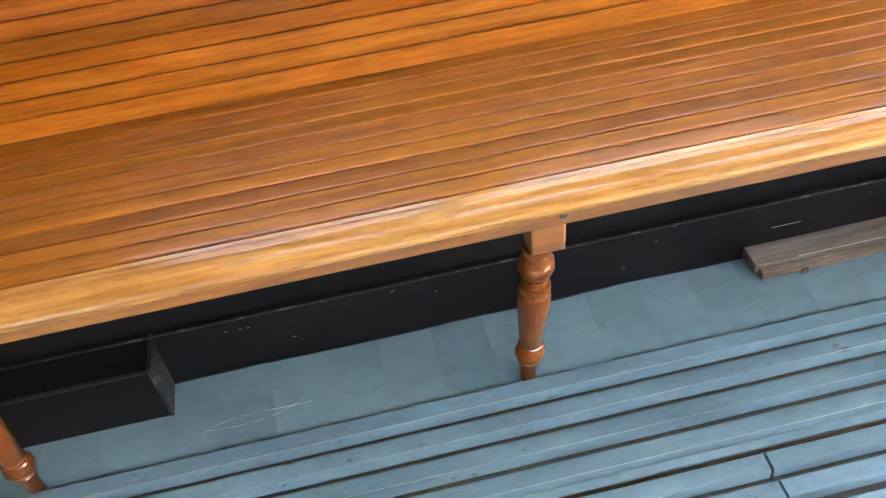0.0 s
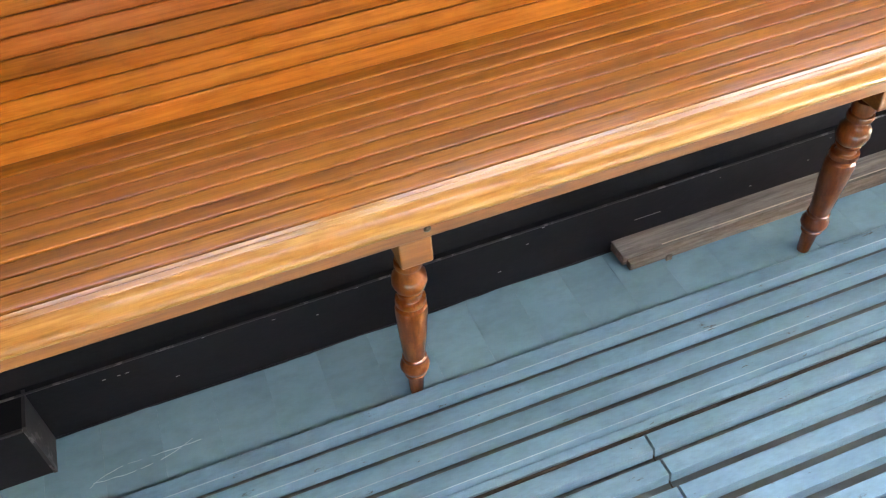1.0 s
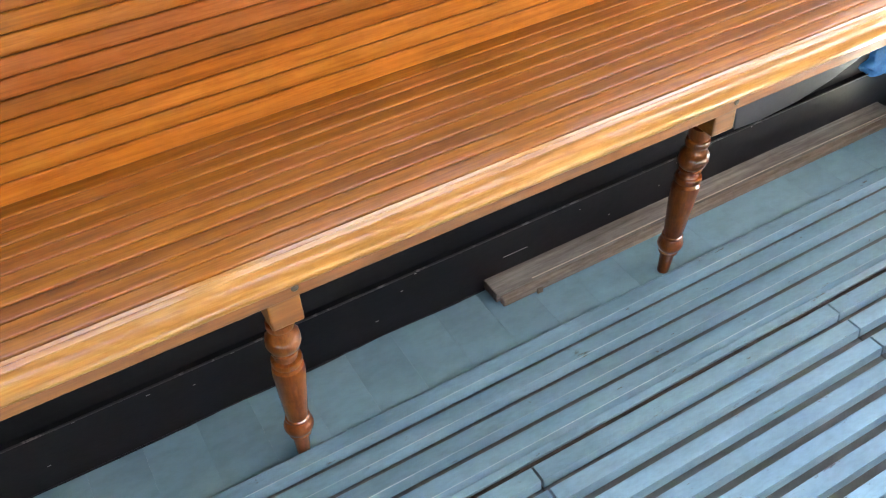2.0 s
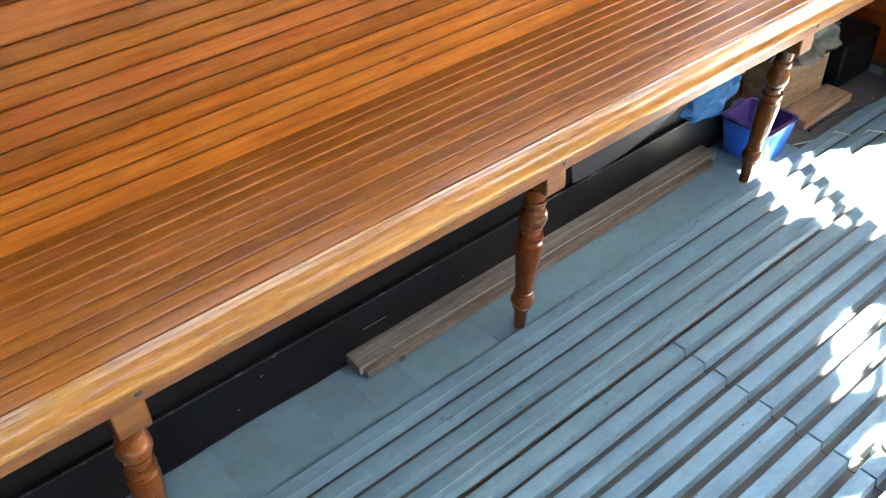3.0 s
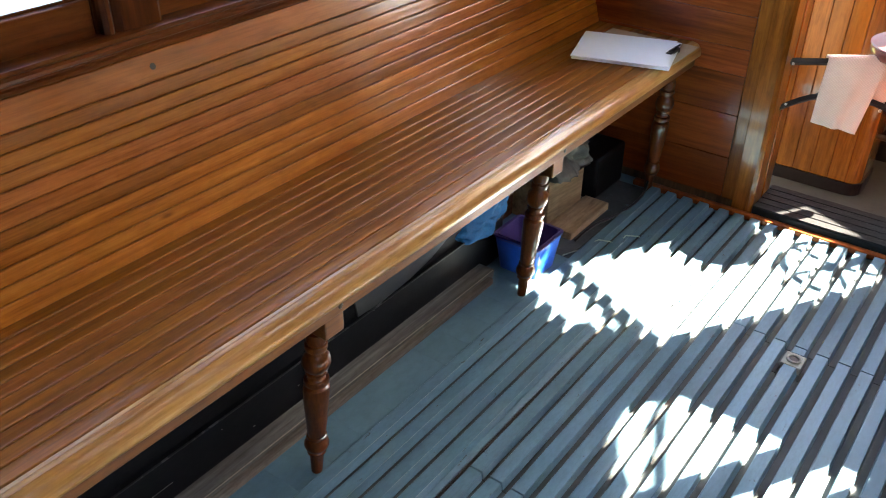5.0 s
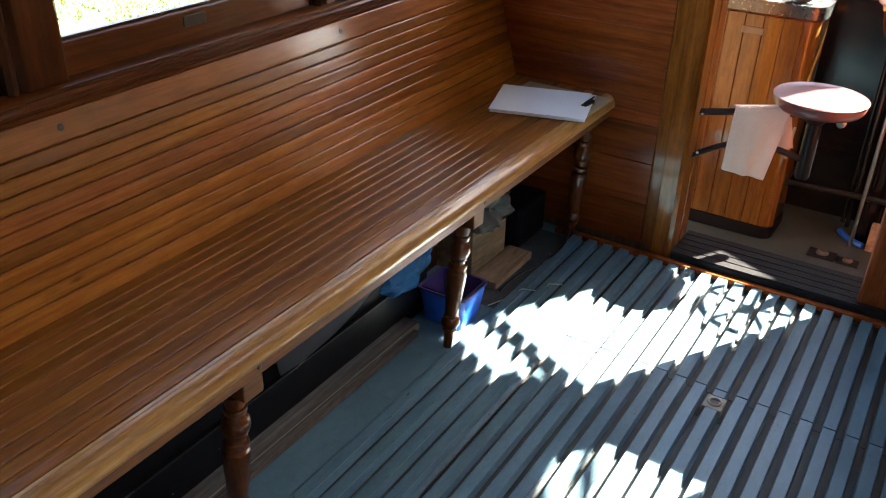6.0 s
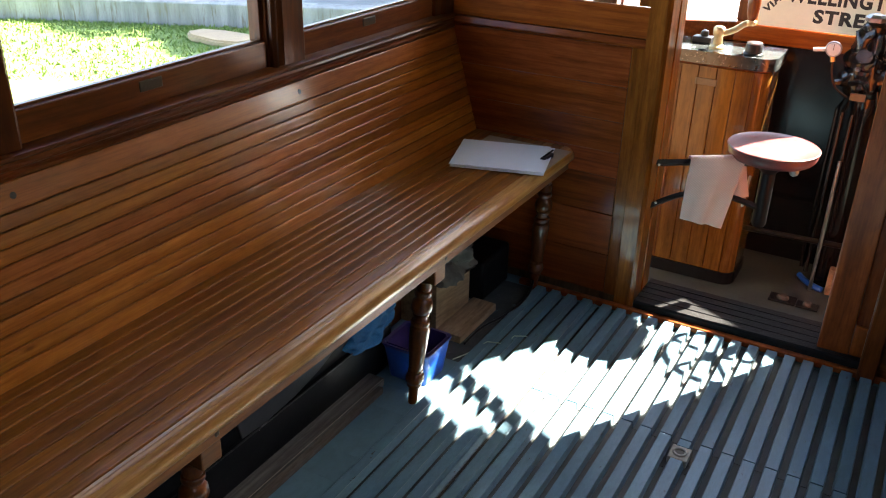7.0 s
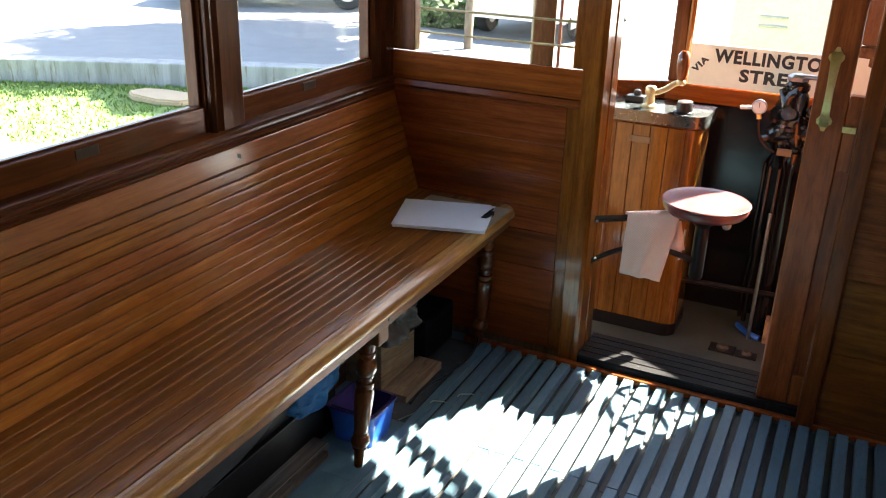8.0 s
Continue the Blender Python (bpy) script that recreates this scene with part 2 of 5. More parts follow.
def waffle_mat():
    """Honeycomb towelling: small raised cells, pale pink."""
    m, n, l, p = node_mat("pale_pink_waffle_cloth")
    co = n.new("ShaderNodeTexCoord")
    cells = []
    for turn in (0.785, -0.785):
        mp = n.new("ShaderNodeMapping")
        mp.inputs["Rotation"].default_value = (0, turn, 0)
        w = n.new("ShaderNodeTexWave")
        w.inputs["Scale"].default_value = 62.0
        w.inputs["Distortion"].default_value = 0.6
        l.new(co.outputs["Object"], mp.inputs["Vector"])
        l.new(mp.outputs[0], w.inputs["Vector"])
        cells.append(w.outputs["Fac"])
    both = mix(n, l, "MULTIPLY", 1.0, cells[0], cells[1])
    r = ramp(n, [(0.0, (0.72, 0.53, 0.43)), (0.5, (0.80, 0.62, 0.52))])
    l.new(both, r.inputs["Fac"])
    l.new(r.outputs[0], p.inputs["Base Color"])
    p.inputs["Roughness"].default_value = 0.9
    b = n.new("ShaderNodeBump")
    b.inputs["Strength"].default_value, b.inputs["Distance"].default_value = 0.6, 0.003
    l.new(both, b.inputs["Height"])
    l.new(b.outputs[0], p.inputs["Normal"])
    return m


M_TOWEL = waffle_mat()
M_LEATHER = paint("worn_red_leather", (0.16, 0.0364, 0.0315), (0.088, 0.0182, 0.0154), rough=0.4, scale=14, coat=0.25)
M_LINO = paint("grey_platform_floor", (0.058, 0.072, 0.062), (0.028, 0.034, 0.029), rough=0.5, scale=6, chip=(0.035, 0.036, 0.033), chips=0.60)
M_SLATE = paint("speckled_slate_top", (0.045, 0.052, 0.052), (0.015, 0.018, 0.018), rough=0.1, scale=30, chip=(0.35, 0.38, 0.38), chips=0.6, spec=0.9)
M_SIGN = paint("cream_sign_enamel", (0.7728, 0.756, 0.608), (0.7268, 0.703, 0.554), rough=0.35, scale=5, bump=0.05, grime=0.25)
M_LETTER = paint("black_sign_letters", (0.015, 0.014, 0.014), (0.02, 0.02, 0.02), rough=0.4, scale=5)
M_CEIL = paint("dull_cream_ceiling", (0.28, 0.235, 0.175), (0.23, 0.19, 0.14), rough=0.5, scale=3)
M_WIRE = paint("pale_green_wire", (0.50, 0.58, 0.46), (0.40, 0.47, 0.37), rough=0.5, scale=20)
M_DIAL = paint("white_dial", (0.75, 0.75, 0.72), (0.7, 0.7, 0.68), rough=0.3, scale=5)
M_GRASS = paint("mown_grass", (0.145, 0.21, 0.045), (0.10, 0.165, 0.03), rough=0.9, scale=4, bump=0.8)
M_CONC = paint("stained_concrete", (0.34, 0.34, 0.33), (0.17, 0.17, 0.165), rough=0.85, scale=2.2, stretch=(3, 3, 0.35), chip=(0.17, 0.15, 0.12), chips=0.57)
M_ROAD = paint("pale_asphalt", (0.14, 0.14, 0.137), (0.10, 0.102, 0.104), rough=0.85, scale=0.7)
M_TERRACE = paint("pale_worn_asphalt", (0.16, 0.162, 0.165), (0.11, 0.115, 0.12), rough=0.85, scale=0.6)
M_SCUFF = paint("scuffed_black_metal", (0.016, 0.0155, 0.017), (0.009, 0.009, 0.0095), rough=0.45, scale=7, chip=(0.10, 0.095, 0.095), chips=0.56)
M_COPPER = paint("dull_copper", (0.0702, 0.0288, 0.0156), (0.0486, 0.0192, 0.0108), rough=0.4, scale=20, metal=0.8)
M_SPLIT = wood("split_brown_timber", (0.055, 0.042, 0.034), (0.11, 0.088, 0.070), (0.18, 0.150, 0.120), stretch=(60, 4, 60), vary=0.1, rough=0.85, coat=0.0, bump=0.6, knots=False)
M_RAW = paint("pale_raw_timber", (0.40, 0.34, 0.27), (0.22, 0.17, 0.13), rough=0.8, scale=20, stretch=(1, 0.2, 1))
M_RUST = paint("rusty_plate", (0.07, 0.055, 0.045), (0.04, 0.03, 0.025), rough=0.75, scale=20)
M_BARK = paint("grey_bark", (0.14, 0.10, 0.07), (0.08, 0.06, 0.04), rough=0.9, scale=12, bump=0.8)
M_LEAF = paint("green_leaves", (0.07, 0.13, 0.025), (0.04, 0.085, 0.015), rough=0.6, scale=3)
M_BRONZE = paint("dark_bronze", (0.05, 0.03, 0.018), (0.03, 0.02, 0.012), rough=0.4, scale=20, metal=0.4)
M_TREAD = paint("black_worn_tread", (0.0096, 0.0096, 0.0102), (0.018, 0.018, 0.018), rough=0.34, scale=10, spec=0.12, bump=0.6)
M_CHIP = paint("pale_chip", (0.35, 0.34, 0.32), (0.2, 0.2, 0.2), rough=0.6, scale=60)
M_CHALK = paint("chalk", (0.36, 0.42, 0.42), (0.2, 0.27, 0.3), rough=0.9, scale=30)
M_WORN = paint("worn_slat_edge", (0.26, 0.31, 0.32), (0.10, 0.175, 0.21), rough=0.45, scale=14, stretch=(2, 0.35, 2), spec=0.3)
M_DIRT = paint("brown_dirt", (0.05, 0.037, 0.028), (0.018, 0.014, 0.01), rough=0.9, scale=14)
M_REDPOLE = paint("red_pole_paint", (0.15, 0.042, 0.028), (0.10, 0.028, 0.02), rough=0.35, scale=8)
M_SHEET = paint("grey_steel_sheet", (0.040, 0.041, 0.046), (0.028, 0.028, 0.032), rough=0.5, scale=6)
M_PALEGREY = paint("pale_grey_enamel", (0.52, 0.455, 0.435), (0.46, 0.40, 0.38), rough=0.5, scale=4)
M_WHITE = paint("white_body_paint", (0.74, 0.74, 0.72), (0.66, 0.66, 0.64), rough=0.3, scale=2, coat=0.5)
M_RUBBER = paint("black_rubber", (0.02, 0.02, 0.02), (0.03, 0.03, 0.03), rough=0.8, scale=10)
M_DARKGLASS = paint("dark_car_glass", (0.02, 0.025, 0.03), (0.02, 0.02, 0.025), rough=0.06, scale=2)
M_BLOCKER = paint("blocker_red_brown_paint", (0.38, 0.29, 0.22), (0.30, 0.22, 0.165), rough=0.85, scale=2)
M_STONE = paint("sandstone", (0.45, 0.33, 0.2), (0.35, 0.25, 0.15), rough=0.85, scale=10)


def glass_mat():
    """A thin clear pane: light passes straight, and the gloss grows towards grazing."""
    m, n, l, p = node_mat("window_glass")
    n.remove(p)
    clear, gloss, blend, facing = n.new("ShaderNodeBsdfTransparent"), n.new("ShaderNodeBsdfGlossy"), n.new("ShaderNodeMixShader"), n.new("ShaderNodeLayerWeight")
    clear.inputs["Color"].default_value = (0.97, 0.98, 0.975, 1)
    gloss.inputs["Roughness"].default_value = 0.02
    facing.inputs["Blend"].default_value = 0.5
    steep = n.new("ShaderNodeMath")
    steep.operation = "POWER"
    steep.inputs[1].default_value = 5.0
    grow = n.new("ShaderNodeMath")
    grow.operation = "MULTIPLY_ADD"
    grow.inputs[1].default_value, grow.inputs[2].default_value = 0.9, 0.012
    l.new(facing.outputs["Facing"], steep.inputs[0])
    l.new(steep.outputs[0], grow.inputs[0])
    l.new(grow.outputs[0], blend.inputs[0])
    l.new(clear.outputs[0], blend.inputs[1])
    l.new(gloss.outputs[0], blend.inputs[2])
    l.new(blend.outputs[0], n["Material Output"].inputs["Surface"])
    return m


M_GLASS = glass_mat()

# ---- mesh helpers ----


def part(name, bm, material, parent=None, label="", loc=None):
    me = bpy.data.meshes.new(name)
    bmesh.ops.recalc_face_normals(bm, faces=bm.faces)
    bm.to_mesh(me)
    bm.free()
    me.materials.append(material)
    ob = new(name, me)
    ob.parent = parent
    if loc:
        ob.location = loc
    if label:
        tagged(ob, label)
    return ob


def thing(name, loc, label, category, group="", kind=""):
    ob = new(name)
    ob.empty_display_size = 0.05
    ob.location = loc
    return tagged(ob, label, category, group, kind)


def smooth(ob, angle=40):
    for f in ob.data.polygons:
        f.use_smooth = True
    ob.data.set_sharp_from_angle(angle=radians(angle))
    return ob


def box(x0, x1, y0, y1, z0, z1, bev=0.0, bm=None, seg=2):
    own = bm is None
    b = bmesh.new()
    bmesh.ops.create_cube(b, size=1.0)
    for v in b.verts:
        v.co = ((x0 + x1) / 2 + v.co.x * (x1 - x0), (y0 + y1) / 2 + v.co.y * (y1 - y0), (z0 + z1) / 2 + v.co.z * (z1 - z0))
    if bev:
        bmesh.ops.bevel(b, geom=b.edges, offset=bev, segments=seg, affect="EDGES", profile=0.5)
    if own:
        return b
    tmp = bpy.data.meshes.new("tmp")
    b.to_mesh(tmp)
    b.free()
    bm.from_mesh(tmp)
    bpy.data.meshes.remove(tmp)
    return bm


def extrude(profile, a0, a1, axis="y", bm=None):
    """A closed outline drawn along an axis: (x, z) along y, (y, z) along x, (x, y) along z."""
    bm = bm or bmesh.new()

    def put(p, a):
        u, w = p
        return {"y": (u, a, w), "x": (a, u, w), "z": (u, w, a)}[axis]

    r0 = [bm.verts.new(put(p, a0)) for p in profile]
    r1 = [bm.verts.new(put(p, a1)) for p in profile]
    k = len(profile)
    for i in range(k):
        bm.faces.new((r0[i], r0[(i + 1) % k], r1[(i + 1) % k], r1[i]))
    bm.faces.new(r0)
    bm.faces.new(r1[::-1])
    return bm


def lathe(profile, steps=20, bm=None, at=(0, 0, 0), lean=(0, 0)):
    """Turned form about z; profile of (radius, z). lean moves the axis with height."""
    bm = bm or bmesh.new()
    rings = []
    for r, z in profile:
        rings.append([bm.verts.new((at[0] + lean[0] * z + r * math.cos(2 * math.pi * i / steps), at[1] + lean[1] * z + r * math.sin(2 * math.pi * i / steps), at[2] + z)) for i in range(steps)])
    for a, b in zip(rings, rings[1:]):
        for i in range(steps):
            bm.faces.new((a[i], a[(i + 1) % steps], b[(i + 1) % steps], b[i]))
    bm.faces.new(rings[0][::-1])
    bm.faces.new(rings[-1])
    return bm


def tube(points, radius, steps=8, bm=None):
    bm = bm or bmesh.new()
    pts = [Vector(p) for p in points]
    rings = []
    for i, p in enumerate(pts):
        d = (pts[min(i + 1, len(pts) - 1)] - pts[max(i - 1, 0)]).normalized()
        side = d.cross(Vector((0, 0, 1)))
        if side.length < 0.05:
            side = d.cross(Vector((1, 0, 0)))
        side.normalize()
        up = side.cross(d)
        rings.append([bm.verts.new(p + radius * (math.cos(2 * math.pi * k / steps) * side + math.sin(2 * math.pi * k / steps) * up)) for k in range(steps)])
    for a, b in zip(rings, rings[1:]):
        for k in range(steps):
            bm.faces.new((a[k], a[(k + 1) % steps], b[(k + 1) % steps], b[k]))
    bm.faces.new(rings[0][::-1])
    bm.faces.new(rings[-1])
    return bm


def bezier(p0, p1, p2, p3, n=12):
    out = []
    for i in range(n + 1):
        t = i / n
        out.append(tuple((1 - t) ** 3 * a + 3 * (1 - t) ** 2 * t * b + 3 * (1 - t) * t * t * c + t ** 3 * d for a, b, c, d in zip(p0, p1, p2, p3)))
    return out


def heap(rx, ry, rz, seed, rough=0.35, sub=3, freq=9.0):
    """A crumpled heap resting on z = 0."""
    bm = bmesh.new()
    bmesh.ops.create_icosphere(bm, subdivisions=sub, radius=1.0)
    for v in bm.verts:
        d = v.co.normalized()
        k = 1 + rough * noise.noise(d * 1.6 + Vector((seed, 0, 0))) + rough * 0.6 * abs(noise.noise(d * freq * 0.5 + Vector((0, seed, 0))))
        v.co = Vector((d.x * rx * k, d.y * ry * k, max(0.0, d.z * rz * k + rz * 0.55)))
    return bm


def crumple(rx, ry, rz, seed, fold=0.4):
    """A crumpled cloth with sharp folds, resting on z = 0."""
    bm = bmesh.new()
    bmesh.ops.create_icosphere(bm, subdivisions=5, radius=1.0)
    for v in bm.verts:
        d = v.co.normalized()
        k = 1 + 0.45 * noise.noise(d * 1.4 + Vector((seed, 0, 0)))
        for f, a in ((1.7, 0.6), (3.6, 0.22)):
            k += fold * a * (1 - 2.2 * abs(noise.noise(d * f + Vector((0, seed, f)))))
        v.co = Vector((d.x * rx * k, d.y * ry * k, max(0.0, d.z * rz * k + rz * 0.55)))
    return bm


# ---- plan ----
BULK = 2.25            # face of the bulkhead towards the saloon
MID = 0.57             # centre line of the car
WALL_L = -0.37         # window line of the bench wall
WALL_R = 2 * MID - WALL_L
PITCH = 0.739          # window and bench bay
SEAT = 0.468
POSTS = [1.497 - PITCH * k for k in range(5)]
REAR = -1.85
HEAD = 1.62            # head of the side windows
CEIL = 2.12
CAB_FLOOR = -0.15
CAB_FRONT = 3.20

# ---- outside ----
OUT = -0.95
ground = part("ground", box(-900, 900, -900, 900, OUT - 0.4, OUT), M_ROAD)
tagged(ground, "pale grey asphalt yard reaching to the horizon", "ground", kind="structure")
# the low wall runs askew to the car
WALL_FROM, WALL_WAY = Vector((-6.28, 7.92, 0)), Vector((0.90, 0.436, 0)).normalized()
skew = Matrix.Translation(WALL_FROM) @ Matrix.Rotation(math.atan2(WALL_WAY.y, WALL_WAY.x), 4, "Z")
bm = box(-30, 30, -7.2, 0.0, OUT - 0.1, OUT + 0.02)
rng = random.Random(21)
for _ in range(9000):
    q = Vector((rng.uniform(-3.6, 2.4), -2.6 * rng.random() ** 1.5 - 0.01, OUT + 0.018))
    a, h, wd = rng.uniform(0, 6.28), rng.uniform(0.015, 0.055), rng.uniform(0.008, 0.018)
    side = Vector((math.cos(a), math.sin(a), 0)) * wd
    tip = q + Vector((rng.gauss(0, 0.02), rng.gauss(0, 0.02), h))
    bm.faces.new([bm.verts.new(p) for p in (q - side, q + side, tip)])
lawn = part("lawn", bm, M_GRASS)
lawn.matrix_world = skew
tagged(lawn, "sunlit mown grass strip in front of the low wall", "grass", kind="stuff")
low_wall = part("retaining_wall", box(-30, 40, 0, 0.3, OUT - 0.1, -0.655, 0.015), M_CONC)
low_wall.matrix_world = skew
tagged(low_wall, "low stained concrete retaining wall behind the grass", "wall", kind="structure")
terrace = part("terrace", box(-60, 80, 0.3, 60, OUT - 0.1, -0.66), M_TERRACE)
terrace.matrix_world = skew
tagged(terrace, "raised grey asphalt terrace behind the low wall", "terrace", kind="structure")
bm = extrude([(-0.44, -0.10), (-0.30, -0.21), (0.10, -0.24), (0.37, -0.15), (0.42, 0.08), (0.30, 0.22), (-0.12, 0.20), (-0.38, 0.10)], 0.0, 0.085, "z")
for v in bm.verts:
    v.co.z += 0.02 * noise.noise(v.co * 3.0) * (v.co.z > 0.01)
bmesh.ops.bevel(bm, geom=bm.edges, offset=0.02, segments=2, affect="EDGES")
stone = smooth(part("stone", bm, M_STONE, loc=(-6.05, 7.22, OUT + 0.015)), 35)
tagged(stone, "flat sandstone block lying in the grass", "stone")


def leaf_crown(bm, centre, radii, count, size, seed):
    """Many small leaf clumps filling an uneven crown."""
    rng = random.Random(seed)
    for _ in range(count):
        d = Vector((rng.gauss(0, 1), rng.gauss(0, 1), rng.gauss(0, 1))).normalized()
        r = (0.35 + 0.65 * rng.random()) * (1 + 0.35 * noise.noise(d * 1.7 + Vector((seed, 0, 0))))
        if noise.noise(d * 2.3 * r + Vector((0, seed, 3))) < -0.34:
            continue
        c = Vector(centre) + Vector((d.x * radii[0] * r, d.y * radii[1] * r, d.z * radii[2] * r))
        u = Vector((rng.gauss(0, 1), rng.gauss(0, 1), rng.gauss(0, 1))).normalized()
        w = u.orthogonal().normalized()
        s = size * (0.6 + 0.8 * rng.random())
        v = [bm.verts.new(c + a * s * u + b * s * 0.45 * w) for a, b in ((-1, 0), (0, 1), (1, 0.1), (0, -1))]
        bm.faces.new(v)
    return bm


def tree(x, y, z, height, spread, seed, label, leaves=18000):
    t = thing("tree", (x, y, z), label, "tree")
    rng = random.Random(seed)
    bm = tube([(0, 0, -0.1), (0.02, 0.01, height * 0.25), (-0.03, 0.04, height * 0.5), (0.03, 0.0, height * 0.75)], 0.06, 10)
    for k in range(7):
        a = rng.random() * 6.28
        h = height * (0.38 + 0.05 * k)
        tube([(0, 0, h), (math.cos(a) * spread * 0.3, math.sin(a) * spread * 0.3, h + height * 0.1), (math.cos(a) * spread * 0.7, math.sin(a) * spread * 0.7, h + height * 0.16)], 0.035, 6, bm)
    smooth(part("trunk", bm, M_BARK, t), 60)
    part("crown", leaf_crown(bmesh.new(), (0, 0, height * 0.72), (spread, spread, height * 0.2), leaves, 0.12, seed), M_LEAF, t)
    return t


tree(-3.75, 15.2, -0.66, 8.0, 2.1, 11, "tall street tree with a broad green crown over the terrace", 42000)
tree(-4.03, 10.93, -0.66, 3.9, 1.1, 4, "slim street tree with a loose green crown on the terrace", 20000)
hedge = part("hedge", leaf_crown(bmesh.new(), (0, 0, 0.3), (0.75, 0.45, 0.42), 5000, 0.06, 9), M_LEAF)
hedge.matrix_world = Matrix.Translation((-5.15, 12.75, -0.66)) @ Matrix.Rotation(0.44, 4, "Z")
tagged(hedge, "low clipped green hedge along the terrace", "hedge", kind="stuff")
# added wall, never in view: cuts the skylight through the right windows
sky_blocker = part("shed_wall", box(3.0, 3.2, -12, 4.9, OUT - 0.1, 2.4), M_BLOCKER)
tagged(sky_blocker, "plain pale red wall added out of view beside the car to cut skylight", "wall", kind="structure")


def car(m):
    c = thing("car", (0, 0, 0), "white parked car with dark lower sills on the terrace", "car")
    c.matrix_world = m
    side = [(-2.0, 0.30), (-1.95, 0.62), (-1.55, 0.80), (-0.95, 0.88), (-0.45, 1.30), (0.75, 1.36), (1.45, 0.95), (1.95, 0.86), (2.02, 0.55), (2.0, 0.30)]
    bm = extrude([(a, b) for a, b in side], -0.80, 0.80)
    bmesh.ops.bevel(bm, geom=bm.edges, offset=0.05, segments=2, affect="EDGES")
    smooth(part("body", bm, M_WHITE, c), 40)
    for s in (-1, 1):
        glass = [(-0.85, 0.90), (-0.42, 1.25), (0.70, 1.30), (1.28, 0.95)]
        part("window", extrude(glass, s * 0.801 - 0.004, s * 0.801 + 0.004), M_DARKGLASS, c)
        part("sill", box(-1.9, 1.9, s * 0.80 - 0.03, s * 0.80 + 0.02, 0.22, 0.40, 0.02), M_RUBBER, c)
        for x in (-1.25, 1.25):
            w = smooth(part("wheel", lathe([(0.18, -0.09), (0.29, -0.09), (0.31, -0.05), (0.31, 0.05), (0.29, 0.09), (0.18, 0.09)], 24), M_RUBBER, c), 40)
            w.matrix_basis = pose(x, s * 0.74, 0.312, 90, 0, 0)
            smooth(part("rim", lathe([(0.17, -0.092), (0.17, 0.092)], 20), M_STEEL, w), 40)
    return c


car(Matrix.Translation((-9.0, 13.6, -0.66)) @ Matrix.Rotation(math.atan2(0.436, 0.90), 4, "Z"))
car(Matrix.Translation((-3.75, 13.9, -0.66)) @ Matrix.Rotation(radians(90), 4, "Z"))
cabinet = thing("utility_cabinet", (0.42, 7.5, OUT), "pale grey utility cabinet with louvres in the yard", "cabinet")
part("body", box(-0.54, 0.23, 0, 0.5, 0, 2.2, 0.015), M_PALEGREY, cabinet)
for k in range(2):
    part("louvre", box(-0.33, -0.11, -0.012, 0.0, 1.34 + 0.07 * k, 1.36 + 0.07 * k, 0.004), M_STEEL, cabinet)

# ---- saloon shell ----
SUNK = -0.0055         # bottom of the grooves
floor = part("floor", box(-0.40, 1.50, REAR, BULK + 0.03, -0.06, SUNK - 0.0005), M_FLOOR)
part("margin", box(-0.40, 0.0040, REAR, BULK + 0.03, SUNK - 0.0004, 0.0), M_FLOOR, floor)
tagged(floor, "blue-grey painted timber saloon floor", "floor", kind="structure")
# unseen outline; its right front corner is cut to shape the floor's sun patch
roof = [(-0.6, REAR - 0.1), (1.84, REAR - 0.1), (1.84, 3.04), (1.79, 3.14), (1.735, 3.20), (1.697, 3.27), (1.688, 3.345), (1.715, 3.375), (1.71, 3.54), (1.48, 3.56), (1.40, 3.40), (-0.6, 3.40)]
ceiling = part("ceiling", extrude(roof, CEIL, CEIL + 0.04, "z"), M_CEIL)
tagged(ceiling, "cream painted saloon ceiling", "ceiling", kind="structure")
# added bar, out of view: its shadow splits the edge of the sun patch
gutter = smooth(part("gutter", tube([(1.725, 3.47, CEIL), (1.733, 3.38, CEIL), (1.77, 3.285, CEIL), (1.815, 3.19, CEIL), (1.86, 3.08, CEIL), (1.86, REAR, CEIL)], 0.017, 10), M_SHEET), 60)
tagged(gutter, "grey bar added out of view off the roof edge to break up the sun patch", "gutter", kind="structure")
rear = part("wall_rear", box(-0.5, 1.64, REAR - 0.05, REAR, 0, CEIL), M_FRAME_X)
tagged(rear, "varnished timber end wall of the saloon", "wall", kind="structure")


def back_x(z):
    """The leaning face of the bench back."""
    return -0.244 - (z - SEAT) * (0.074 / 0.249)


# bench wall: backing, boards, rail, sill
wall_l = part("wall_left", extrude([(-0.2495, 0.0), (-0.2495, SEAT), (back_x(0.765) - 0.005, 0.765), (-0.352, 0.79), (-0.43, 0.79), (-0.43, 0.0)], REAR, BULK), M_FRAME)
tagged(wall_l, "varnished boarded side wall behind the long bench", "wall", kind="structure")


def board_profile(z0, z1, thick=0.012, ease=0.0028):
    """A leaning board with eased edges, between two heights."""
    a, b = Vector((back_x(z0 + 0.0004), z0 + 0.0004)), Vector((back_x(z1 - 0.0004), z1 - 0.0004))
    t = (b - a).normalized()
    nrm = Vector((t.y, -t.x))
    turn = [(1 - math.cos(radians(30 * k)), math.sin(radians(30 * k)) - 1) for k in range(4)]
    pts = [a - nrm * thick] + [a + t * ease * u + nrm * ease * w for u, w in turn] + [a + t * (ease + 0.0009)]
    pts += [b - t * (ease + 0.0009)] + [b - t * ease * u + nrm * ease * w for u, w in turn[::-1]] + [b - nrm * thick]
    return [tuple(p) for p in pts]


